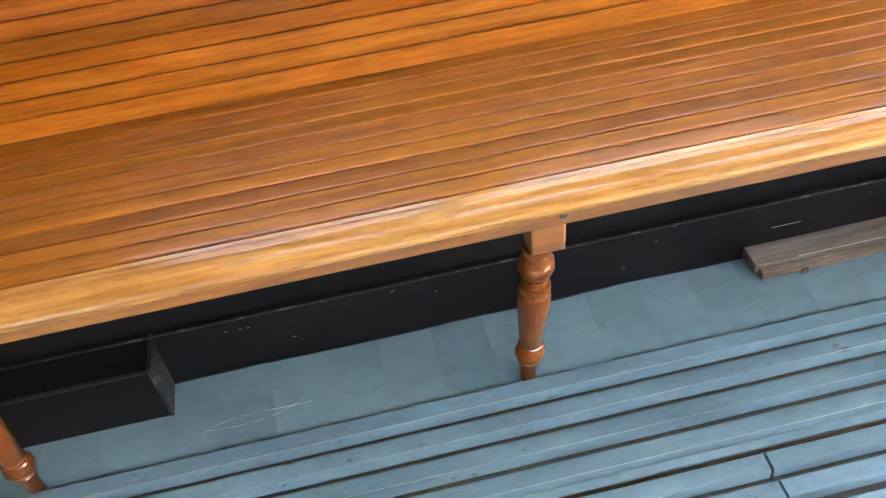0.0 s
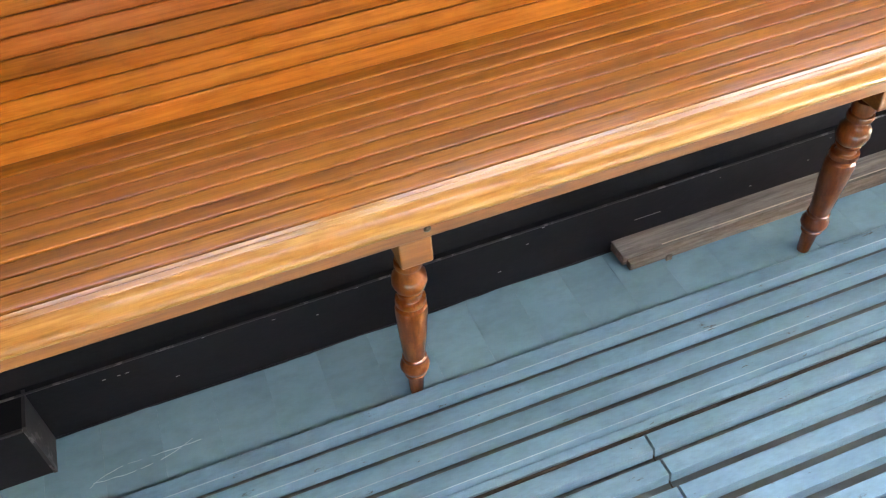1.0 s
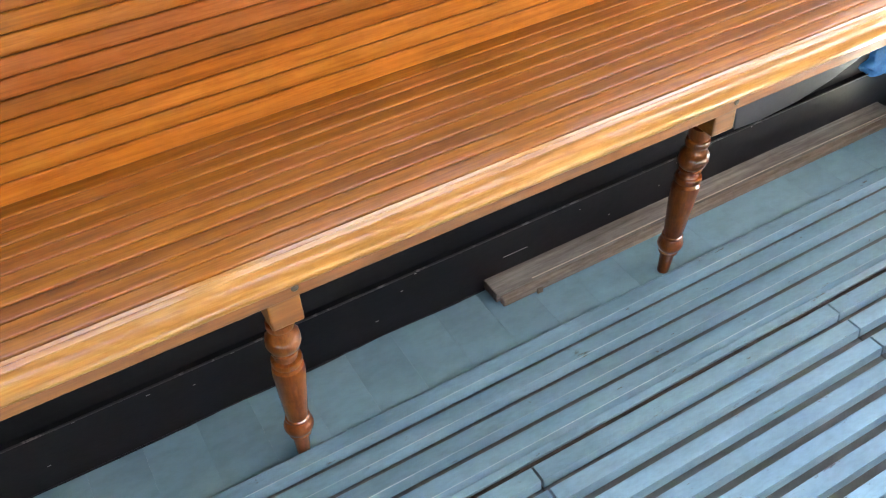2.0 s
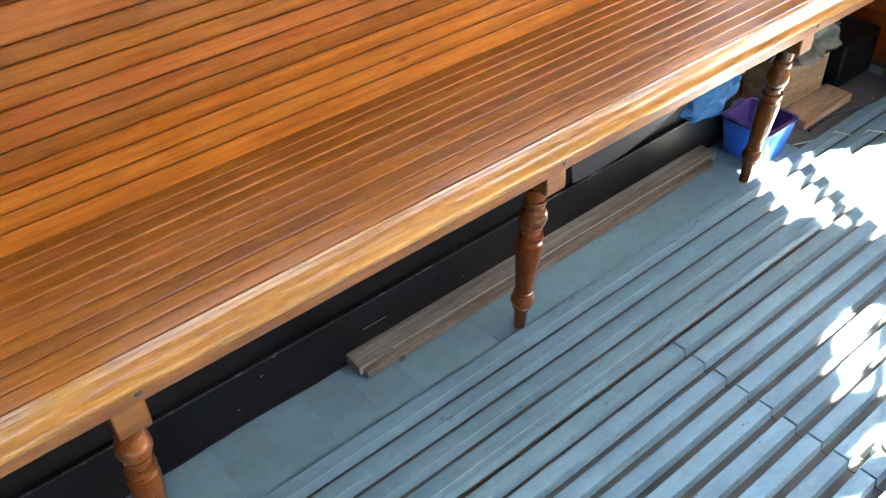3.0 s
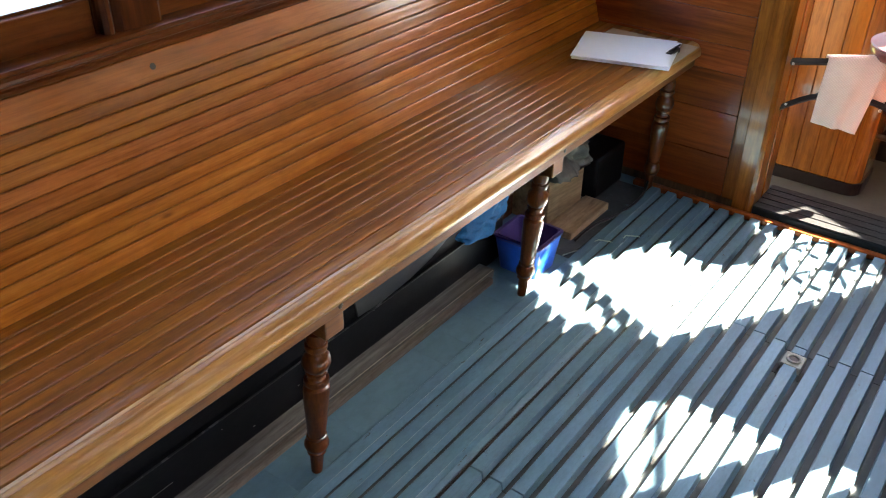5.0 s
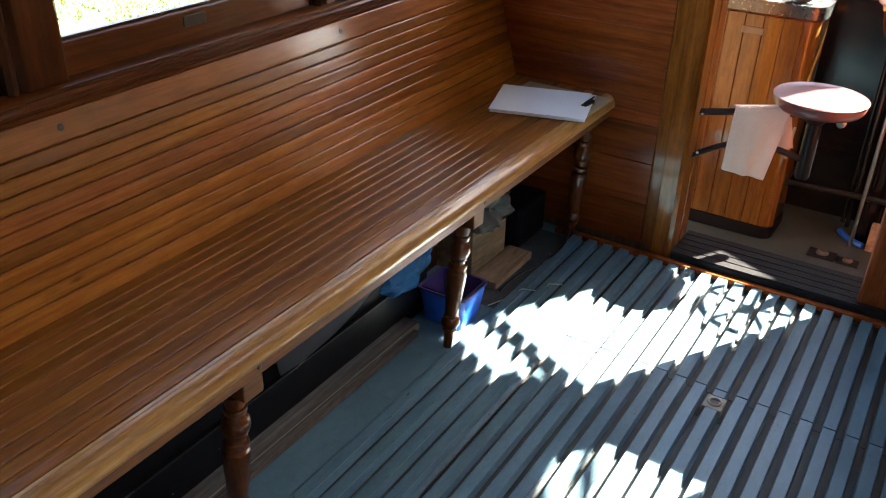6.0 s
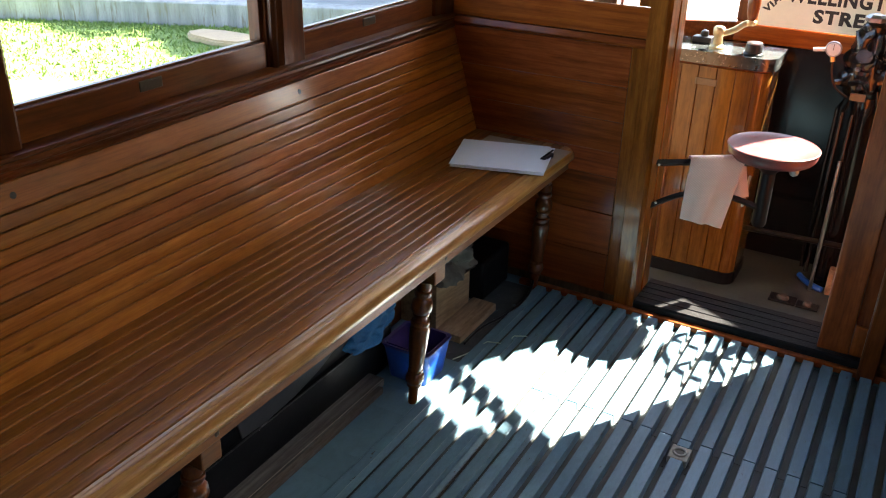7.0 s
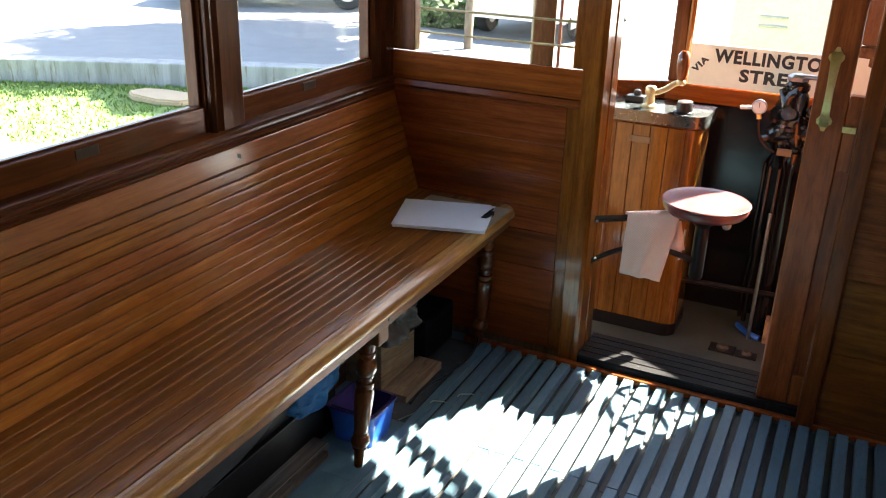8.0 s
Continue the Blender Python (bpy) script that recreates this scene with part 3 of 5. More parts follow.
back_z = [SEAT + 0.0012 + 0.0249 * k for k in range(11)]
back_z[0] = SEAT - 0.004
for k in range(10):
    smooth(part("plank", extrude(board_profile(back_z[k], back_z[k + 1]), REAR, BULK - 0.002), M_BACK, wall_l), 35)
smooth(part("top_rail", extrude(board_profile(0.7185, 0.765, 0.014, 0.003), REAR, BULK - 0.002), M_BACK, wall_l), 35)
mould = [(-0.352, 0.764), (-0.332, 0.764), (-0.3285, 0.768), (-0.3285, 0.773), (-0.332, 0.776), (-0.332, 0.780), (-0.3265, 0.783), (-0.3255, 0.789), (-0.329, 0.794), (-0.352, 0.796)]
smooth(part("moulding", extrude(mould, REAR, BULK - 0.002), M_FRAME, wall_l), 25)
sill = [(-0.43, 0.794), (-0.329, 0.794), (-0.3235, 0.798), (-0.3245, 0.804), (-0.333, 0.808), (-0.43, 0.816)]
smooth(part("sill", extrude(sill, REAR, BULK - 0.002), M_FRAME, wall_l), 25)
# round plugs over the screws of the top rail
for y in (1.508, 0.77, 0.03, -0.71):
    bm = lathe([(0.006, 0), (0.0058, 0.0004), (0.003, 0.0002)], 10)
    ob = part("screw_plug", bm, M_BRONZE, wall_l, "dark filled screw hole")
    ob.matrix_basis = pose(back_x(0.742) + 0.0008, y, 0.742, 0, 73, 0)


def window_bay(y0, y1, name, mirror=False):
    """A fixed light between two posts: sash rails, pane and latch."""
    def mx(x):
        return 2 * MID - x if mirror else x

    def bx(a, b, *rest, **kw):
        lo, hi = sorted((mx(a), mx(b)))
        return box(lo, hi, *rest, **kw)

    w = thing(name, (0, 0, 0), "dark varnished timber saloon window with clear glass", "window", "saloon windows", "structure")
    part("bottom_rail", bx(-0.392, -0.352, y0 - 0.01, y1 + 0.01, 0.806, 0.866, 0.003), M_FRAME, w)
    part("top_rail", bx(-0.392, -0.352, y0 - 0.01, y1 + 0.01, HEAD, HEAD + 0.07, 0.003), M_FRAME, w)
    for a, b in ((y0 - 0.012, y0), (y1, y1 + 0.012)):
        part("stile", bx(-0.390, -0.358, a, b, 0.866, HEAD, 0.002), M_POST, w)
    part("glazing_bead", bx(-0.366, -0.3615, y0, y1, 0.866, 0.871), M_FRAME, w)
    part("pane", bx(-0.376, -0.372, y0 - 0.004, y1 + 0.004, 0.862, HEAD + 0.004), M_GLASS, w, "clear glass")
    if not mirror:
        yl = (y0 + y1) / 2 - 0.02
        part("latch", bx(-0.3535, -0.3495, yl - 0.028, yl + 0.028, 0.836, 0.857, 0.002), M_BRONZE, w, "small dark bronze sash pull")
    return w


def post(y, mirror=False):
    def mx(x):
        return 2 * MID - x if mirror else x

    prof = [(-0.384, -0.060), (-0.350, -0.060), (-0.350, -0.055), (-0.340, -0.054), (-0.334, -0.047), (-0.335, -0.040), (-0.341, -0.034), (-0.337, -0.027), (-0.334, -0.022), (-0.334, 0.048), (-0.338, 0.054), (-0.384, 0.054)]
    bm = extrude([(mx(a), y + b) for a, b in prof], 0.806, HEAD + 0.2, "z")
    ob = smooth(part("window_post", bm, M_POST), 30)
    return tagged(ob, "dark varnished moulded post between saloon windows", "post", "window posts", "structure")


for y in POSTS[:4]:
    post(y)
    post(y, True)
for k in range(4):
    top = (2.142 if k == 0 else POSTS[k - 1] - 0.071)
    bot = POSTS[k] + 0.065
    window_bay(bot, top, "window_%d" % (k + 1))
    window_bay(bot, top, "window_%d" % (k + 5), True)
panel_l = part("wall_left_rear", box(-0.43, -0.35, REAR, POSTS[3] - 0.068, 0.817, HEAD + 0.07), M_FRAME)
tagged(panel_l, "varnished boarded rear part of the bench wall", "wall", kind="structure")
corner = part("corner_post", extrude([(-0.386, 2.15), (-0.356, 2.15), (-0.345, 2.157), (-0.345, 2.19), (-0.335, 2.2), (-0.335, BULK), (-0.386, BULK)], 0.806, CEIL, "z"), M_POST)
tagged(corner, "dark varnished corner post at the bulkhead", "post", kind="structure")
head_l = part("window_head", box(-0.43, -0.35, REAR, CAB_FRONT, HEAD + 0.07, CEIL), M_FRAME)
tagged(head_l, "varnished boards over the saloon windows", "wall", kind="structure")

# far side of the car, beyond the aisle
wall_r = part("wall_right", box(WALL_R - 0.03, WALL_R + 0.06, REAR, BULK, 0, 0.806), M_FRAME)
tagged(wall_r, "varnished boarded side wall across the aisle", "wall", kind="structure")
head_r = part("window_head", box(WALL_R - 0.02, WALL_R + 0.06, REAR, BULK, HEAD + 0.07, CEIL), M_FRAME)
tagged(head_r, "varnished boards over the saloon windows", "wall", kind="structure")

panel_r = part("wall_right_rear", box(WALL_R - 0.03, WALL_R + 0.06, REAR, POSTS[3] - 0.068, 0.807, HEAD + 0.07), M_FRAME)
tagged(panel_r, "varnished boarded rear part of the side wall", "wall", kind="structure")

# ---- bench ----
bench = thing("bench", (0, 0, 0), "long varnished slatted timber bench on turned legs", "bench")
slat_x = [-0.2445 + 0.02885 * k for k in range(11)]
for k in range(10):
    a, b = slat_x[k] + 0.0007, slat_x[k + 1] - 0.0007
    prof = [(a, SEAT - 0.018), (a, SEAT - 0.0026), (a + 0.0004, SEAT - 0.0013), (a + 0.0013, SEAT - 0.0004), (a + 0.0028, SEAT), (a + 0.0037, SEAT), (b - 0.0037, SEAT), (b - 0.0028, SEAT), (b - 0.0013, SEAT - 0.0004), (b - 0.0004, SEAT - 0.0013), (b, SEAT - 0.0026), (b, SEAT - 0.018)]
    smooth(part("slat", extrude(prof, REAR, BULK - 0.004), M_SLAT, bench), 35)
nose = [(0.0455, SEAT - 0.040), (0.0455, SEAT - 0.003), (0.047, SEAT), (0.0535, SEAT - 0.0003), (0.0543, SEAT - 0.0011), (0.0551, SEAT - 0.0006), (0.0622, SEAT - 0.0022), (0.0630, SEAT - 0.0031), (0.0638, SEAT - 0.0028), (0.0690, SEAT - 0.0062), (0.0735, SEAT - 0.0112), (0.0770, SEAT - 0.0175), (0.0789, SEAT - 0.0240), (0.0795, SEAT - 0.0300), (0.0785, SEAT - 0.0355), (0.0755, SEAT - 0.0392), (0.070, SEAT - 0.040)]
smooth(part("front_rail", extrude(nose, REAR, BULK - 0.004), M_NOSE, bench, "pale varnished rounded front rail"), 35)
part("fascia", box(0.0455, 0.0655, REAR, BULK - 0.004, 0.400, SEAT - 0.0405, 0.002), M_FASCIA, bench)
part("under_frame", box(-0.243, 0.0445, REAR, BULK - 0.006, SEAT - 0.040, SEAT - 0.0185), M_BLACK, bench)
part("seat_base", box(-0.2435, 0.045, REAR + 0.001, BULK - 0.005, SEAT - 0.017, SEAT - 0.0065), M_FRAME, bench)
LEAN = 0.062
foot = [(0.0105, 0.0), (0.0112, 0.004), (0.0135, 0.046), (0.0142, 0.054), (0.0185, 0.0555), (0.0185, 0.059), (0.0165, 0.061)]
low_bead = [(0.021, 0.066), (0.0238, 0.074), (0.0238, 0.080), (0.021, 0.088), (0.0165, 0.093), (0.0165, 0.095), (0.0195, 0.0965), (0.0195, 0.100), (0.0172, 0.102)]
body = [(0.0185, 0.115), (0.0218, 0.160), (0.0246, 0.205), (0.0250, 0.218), (0.0235, 0.226), (0.0175, 0.231), (0.0175, 0.233)]
ring = [(0.0225, 0.2345), (0.0240, 0.240), (0.0225, 0.2455), (0.0175, 0.247), (0.0155, 0.253), (0.0175, 0.259), (0.0205, 0.2605), (0.0205, 0.264), (0.0185, 0.2655)]
high_bead = [(0.0240, 0.272), (0.0265, 0.284), (0.0240, 0.298), (0.0185, 0.305), (0.0155, 0.309), (0.0155, 0.313), (0.0200, 0.3145), (0.0212, 0.320), (0.0200, 0.3255), (0.0165, 0.327), (0.0165, 0.332), (0.0190, 0.334), (0.0190, 0.353)]
leg_prof = foot + low_bead + body + ring + high_bead
leg_mesh = None
for y in (-1.53, -0.785, 0.0, 0.748, 1.487, 2.197):
    if leg_mesh is None:
        leg = smooth(part("leg", lathe(leg_prof, 24, lean=(LEAN, 0.036)), M_LEG, bench, "turned cedar leg"), 38)
        leg_mesh = leg.data
    else:
        leg = new("leg", leg_mesh)
        leg.parent = bench
        tagged(leg, "turned cedar leg")
    leg.location = (0.0, y, 0.001)
    if 0.5 < y < 2:
        leg.data = leg_mesh.copy()
        for v in leg.data.vertices:
            v.co.x += 0.022 * v.co.z
            v.co.y -= 0.030 * v.co.z
        leg.location.x = -0.008
        leg.location.y = y + 0.011
    if y > 2:
        leg.data = leg_mesh.copy()
        for v in leg.data.vertices:
            v.co.x -= (LEAN - 0.03) * v.co.z
        leg.location.x = 0.004
    if y > 2:
        part("leg_block", box(0.000, 0.026, -0.006, 0.022, 0.352, 0.402, 0.003), M_LEG, leg)
        continue
    part("leg_block", box(0.014, 0.0640, -0.009, 0.037, 0.352, 0.402, 0.003), M_FASCIA, leg)
    part("screw", lathe([(0.0055, 0), (0.0055, 0.001), (0.003, 0.0025)], 10), M_BRONZE, bench, "dark screw head").matrix_basis = pose(0.0648, y + 0.032, 0.415, 0, 90, 0)

# ---- under the bench ----
kick = part("kickboard", box(-0.185, -0.150, REAR, 1.62, 0.001, 0.123, 0.002), M_BLACK)
tagged(kick, "black painted kickboard under the bench", "kickboard", kind="structure")
kick2 = part("kickboard_upper", box(-0.22, -0.163, REAR, 1.62, 0.125, 0.40), M_BLACK)
tagged(kick2, "black painted upper board under the bench", "kickboard", kind="structure")
# paler strip paints the highlight that runs along the ledge
part("worn_edge", box(-0.1515, -0.1485, REAR, 1.62, 0.1225, 0.1262, 0.0008), M_SCUFF, kick)
rng = random.Random(5)
for y, z in ((-0.464, 0.099), (-0.441, 0.098), (-0.428, 0.098), (-0.186, 0.110), (-0.042, 0.1215), (0.512, 0.0635), (0.06, 0.1215), (-0.115, 0.088), (0.215, 0.045), (0.27, 0.092), (-0.36, 0.052), (0.66, 0.10), (0.735, 0.052), (0.86, 0.07), (-0.30, 0.1215), (0.30, 0.12), (0.9, 0.11), (1.1, 0.12)):
    long = 0.0012 + 0.0022 * rng.random() + (0.024 if 0.45 < y < 0.55 else 0.0)
    bm = box(-0.1502, -0.1494, y - long, y + long, z - 0.0006, z + 0.0006, 0.0002, seg=1)
    part("chip", bm, M_CHIP, kick)
bm = bmesh.new()
edge = [(bm.verts.new((-0.152, q, 0.0016)), bm.verts.new((-0.1475 + 0.004 * noise.noise((q * 6.0, 0.3, 0.0)) + 0.002 * noise.noise((q * 31.0, 4.0, 0.0)), q, 0.0016))) for q in (REAR + 0.02 * k for k in range(173))]
for (a, b), (c, d) in zip(edge, edge[1:]):
    bm.faces.new((a, b, d, c))
part("paint_fringe", bm, M_BLACK, kick, "uneven edge of black paint on the floor")
casing = thing("casing", (0, 0, 0), "black scuffed boxed casing on the floor under the bench", "casing")
part("body", extrude([(-0.160, 0.001), (-0.085, 0.001), (-0.085, 0.117), (-0.088, 0.121), (-0.162, 0.121)], REAR + 0.01, -0.582), M_BLACK, casing)
part("end_plate", extrude([(-0.161, 0.001), (-0.083, 0.001), (-0.083, 0.118), (-0.087, 0.1235), (-0.161, 0.1235)], -0.5815, -0.576), M_SCUFF, casing, "scuffed grey-black end plate")
part("lid_edge", box(-0.088, -0.0825, REAR + 0.01, -0.582, 0.1175, 0.1225, 0.0008), M_SCUFF, casing)

sheet = part("sheet", extrude([(0.975, 0.318), (1.045, 0.137), (1.12, 0.130), (1.22, 0.140), (1.30, 0.165), (1.36, 0.20), (1.41, 0.25), (1.43, 0.318)], -0.002, 0.002, "x"), M_SHEET, loc=(-0.146, 0, 0))
sheet.matrix_basis = pose(-0.150, 0, 0.13, 0, 14, 0) @ pose(0, 0, -0.13)
tagged(sheet, "dark grey metal sheet leaning under the bench", "metal sheet")
bm = box(-0.158, -0.1045, 0.44, 1.517, 0.005, 0.027, 0.002)
plank = part("loose_plank", bm, M_OLD)
tagged(plank, "weathered grey loose timber plank with a split edge on the floor", "plank")
part("batten", box(-0.150, -0.105, 0.53, 1.46, 0.001, 0.0052, 0.001), M_OLD, plank)
part("split_edge", box(-0.1043, -0.089, 0.447, 1.49, 0.002, 0.0205, 0.0025), M_SPLIT, plank, "brown split lower edge")
part("arris", box(-0.1062, -0.1040, 0.52, 1.512, 0.0262, 0.0275, 0.0004), M_RAW, plank, "pale raw arris")
part("splinter", box(-0.0888, -0.084, 0.520, 0.532, 0.001, 0.012, 0.001), M_SPLIT, plank)

# square tub
tub = thing("tub", (-0.070, 1.620, 0.001), "square blue and purple plastic tub on the floor", "tub")


def frustum(b, t, h, wall, lip, closed=True):
    bm = bmesh.new()
    def ring(s, z):
        r = s * 0.22
        out = []
        for cx, cy, a0 in ((1, 1, 0), (-1, 1, 90), (-1, -1, 180), (1, -1, 270)):
            for k in range(5):
                a = radians(a0 + 22.5 * k)
                out.append(bm.verts.new((cx * (s - r) + r * math.cos(a), cy * (s - r) + r * math.sin(a), z)))
        return out
    rings = [ring(b, 0), ring(t, h), ring(t + lip, h), ring(t + lip, h + 0.004), ring(t - wall, h + 0.004), ring(b - wall, 0.004)]
    for p, q in zip(rings, rings[1:]):
        for i in range(len(p)):
            bm.faces.new((p[i], p[(i + 1) % len(p)], q[(i + 1) % len(p)], q[i]))
    if closed:
        bm.faces.new(rings[0][::-1])
        bm.faces.new(rings[-1])
    return bm


smooth(part("bowl", frustum(0.050, 0.062, 0.100, 0.003, 0.003), M_BLUE, tub), 40)
smooth(part("liner", frustum(0.044, 0.0575, 0.098, 0.002, 0.0), M_PURPLE, tub, "purple inside", loc=(0, 0, 0.0045)), 40)

smooth(part("rim", frustum(0.0625, 0.0640, 0.0055, 0.0050, 0.001, False), M_PURPLE, tub, "purple rim", loc=(0, 0, 0.0955)), 40)
tub.scale = (1.10, 1.02, 0.97)
bm = crumple(0.050, 0.104, 0.041, 3.1, 0.30)
for v in bm.verts:
    if v.co.x > 0.030:
        v.co.z -= (v.co.x - 0.030) * 0.55
rag = smooth(part("rag", bm, M_CLOTH, loc=(-0.187, 1.540, 0.128)), 60)
tagged(rag, "crumpled bright blue cleaning rag heaped on the kickboard", "rag")

crate = thing("crate", (-0.188, 1.905, 0.001), "small rough pine box with old rags in it", "box")
part("front", box(0.055, 0.070, -0.085, 0.085, 0, 0.165, 0.002), M_PINE, crate)
part("back", box(-0.070, -0.055, -0.085, 0.085, 0, 0.165, 0.002), M_PINE, crate)
part("end", box(-0.054, 0.054, -0.085, -0.072, 0, 0.165, 0.002), M_PINE, crate)
part("end", box(-0.054, 0.054, 0.072, 0.085, 0, 0.165, 0.002), M_PINE, crate)
part("base", box(-0.054, 0.054, -0.071, 0.071, 0.003, 0.014), M_PINE, crate)
rags = smooth(part("old_rag", crumple(0.055, 0.078, 0.060, 8.7, 1.15), M_RAG, loc=(-0.172, 1.905, 0.158)), 60)
crate.rotation_euler = (0, 0, radians(-5))
tagged(rags, "crumpled dirty grey rags stuffed in the pine box", "rag")
step = part("offcut", box(-0.114, -0.036, 1.797, 2.018, 0.001, 0.024, 0.002), M_PINE)
tagged(step, "flat pine offcut lying beside the box", "board")
toolbox = part("toolbox", box(-0.30, -0.092, 2.032, 2.215, 0.001, 0.135, 0.010, seg=3), M_BLACK)
tagged(toolbox, "black box stowed under the bench end", "box")
cable_way = bezier((-0.012, 2.226, 0.120), (-0.008, 2.224, 0.05), (0.012, 2.185, 0.022), (0.020, 2.122, 0.0215))
cable_way += bezier((0.020, 2.122, 0.0215), (0.030, 2.05, 0.0215), (0.010, 1.985, 0.012), (-0.011, 1.948, 0.0052), 8)[1:]
cable_way += bezier((-0.011, 1.948, 0.0052), (-0.025, 1.915, 0.0052), (-0.028, 1.87, 0.0052), (-0.024, 1.80, 0.0052), 6)[1:]
cable = smooth(part("cable", tube(cable_way, 0.0040), M_IRON), 60)
tagged(cable, "black cable trailing down the wall and over the floor", "cable")

wire = part("wire", tube([(-0.014, 1.712, 0.005), (0.012, 1.77, 0.006), (0.034, 1.824, 0.0180), (0.062, 1.834, 0.0180), (0.082, 1.846, 0.010), (0.084, 1.890, 0.0180), (0.113, 1.907, 0.0180), (0.124, 1.921, 0.006)], 0.0016, 6), M_WIRE)
tagged(wire, "thin pale green wire trailing over the ribbed floor", "wire")

# clipboard on the bench
clip = thing("clipboard", (-0.045, 2.090, SEAT + 0.001), "clipboard with white paper lying on the bench", "clipboard")
part("board", box(-0.130, 0.132, -0.111, 0.111, 0, 0.003, 0.001), M_BOARD, clip, "tan hardboard")
for k, (w, d, z, turn, shift) in enumerate(((0.127, 0.108, 0.0035, 17.0, 0.0), (0.126, 0.106, 0.0075, 15.2, 0.004), (0.127, 0.107, 0.0105, 17.6, -0.003))):
    sheaf = part("paper", box(-w, w, -d, d, 0, 0.0035 if k < 1 else 0.0022, 0.0006), M_PAPER, clip, "stack of white paper")
    sheaf.matrix_basis = pose(-0.009 + shift, -0.047 + shift, z, 0, 0, turn)
cl = part("clip", box(0.092, 0.108, -0.022, 0.038, 0.003, 0.0160, 0.002), M_IRON, clip, "dark sprung metal clip")
part("lever", tube([(0.096, -0.008, 0.016), (0.112, -0.002, 0.030), (0.112, 0.018, 0.030), (0.096, 0.024, 0.016)], 0.0025), M_IRON, cl)

# ---- bulkhead ----
JAMB_L, DOOR_L = 0.312, 0.825
bulk = part("wall_bulkhead", box(-0.345, 0.2545, BULK + 0.006, BULK + 0.035, 0.0, 0.84), M_DULL)
tagged(bulk, "varnished panelled timber bulkhead with a window", "wall", kind="structure")
zs = [0.03, 0.155, 0.285, 0.40, 0.475, 0.565, 0.665, 0.776]
for a, b in zip(zs, zs[1:]):
    part("plank", box(-0.335, 0.214, BULK - 0.004, BULK + 0.006, a + 0.0005, b - 0.0005, 0.0013), M_FRAME_X, bulk)
part("stile", box(0.2155, 0.252, BULK - 0.008, BULK + 0.006, 0.03, 0.792, 0.003), M_JAMB, bulk)
smooth(part("moulding", extrude([(BULK + 0.006, 0.776), (BULK - 0.010, 0.778), (BULK - 0.016, 0.786), (BULK - 0.010, 0.794), (BULK - 0.006, 0.800), (BULK + 0.006, 0.803)], -0.335, 0.254, "x"), M_FRAME_X, bulk), 30)
part("lock_rail", box(-0.335, 0.254, BULK - 0.006, BULK + 0.006, 0.803, 0.884, 0.003), M_FRAME_X, bulk)
part("stile", box(-0.334, -0.263, BULK - 0.006, BULK + 0.030, 0.886, CEIL, 0.003), M_FRAME_Z, bulk)
part("stile", box(0.219, 0.254, BULK - 0.006, BULK + 0.030, 0.886, CEIL, 0.003), M_JAMB, bulk)
part("head", box(-0.262, 0.218, BULK - 0.006, BULK + 0.030, HEAD, CEIL, 0.003), M_FRAME_X, bulk)
part("pane", box(-0.263, 0.219, BULK + 0.012, BULK + 0.016, 0.882, HEAD + 0.003), M_GLASS, bulk, "clear glass")
for z in (0.934, 1.002):
    bar = part("guard_bar", tube([(-0.275, BULK + 0.05, z), (0.23, BULK + 0.05, z)], 0.0035, 10), M_OLDBRASS, bulk, "thin brass guard bar")
jamb = part("door_jamb", extrude([(0.2545, BULK - 0.022), (0.300, BULK - 0.022), (0.306, BULK - 0.018), (0.312, BULK - 0.012), (0.312, BULK + 0.055), (0.2545, BULK + 0.055)], 0.0, CEIL, "z"), M_JAMB)
part("stop", box(0.262, 0.315, BULK + 0.0555, BULK + 0.118, 0.0, CEIL, 0.003), M_JAMB, jamb)
tagged(jamb, "varnished moulded door post of the bulkhead", "door frame", kind="structure")
base = part("baseboard", box(-0.05, 1.45, BULK - 0.045, BULK - 0.0225, 0.001, 0.019, 0.004), M_DOOR)
tagged(base, "reddish varnished skirting along the bulkhead foot", "skirting", kind="structure")
threshold = part("threshold", box(0.313, 0.99, BULK - 0.022, BULK + 0.15, -0.14, 0.038, 0.006), M_TREAD)
for k in range(5):
    y = BULK - 0.005 + 0.034 * k
    part("tread_rib", box(0.315, 0.985, y - 0.0145, y + 0.0145, 0.038, 0.0402, 0.001), M_TREAD, threshold)
tagged(threshold, "black worn iron door threshold", "threshold", kind="structure")

# sliding door and the bulkhead beyond it
door = thing("door_1", (0, 0, 0), "half-open varnished timber sliding door with brass pull", "door", kind="structure")
DY = BULK
part("stile", box(0.828, 0.908, DY, DY + 0.034, 0.03, CEIL - 0.1, 0.004), M_DOOR, door)
part("stile", box(1.27, 1.35, DY, DY + 0.034, 0.03, CEIL - 0.1, 0.004), M_DOOR, door)
part("panel", box(0.9085, 1.2695, DY + 0.010, DY + 0.026, 0.13, 0.706), M_DOOR, door)
part("rail", box(0.9085, 1.2695, DY + 0.002, DY + 0.033, 0.706, 0.895, 0.004), M_DOOR, door)
part("rail", box(0.9085, 1.2695, DY + 0.002, DY + 0.033, 0.03, 0.13, 0.004), M_DOOR, door)
part("pane", box(0.9085, 1.2695, DY + 0.016, DY + 0.020, 0.895, CEIL - 0.1), M_GLASS, door, "clear glass")
bow = [(DY - 0.002, 0.812), (DY - 0.020, 0.828), (DY - 0.032, 0.862), (DY - 0.035, 0.905), (DY - 0.032, 0.948), (DY - 0.020, 0.982), (DY - 0.002, 0.998)]
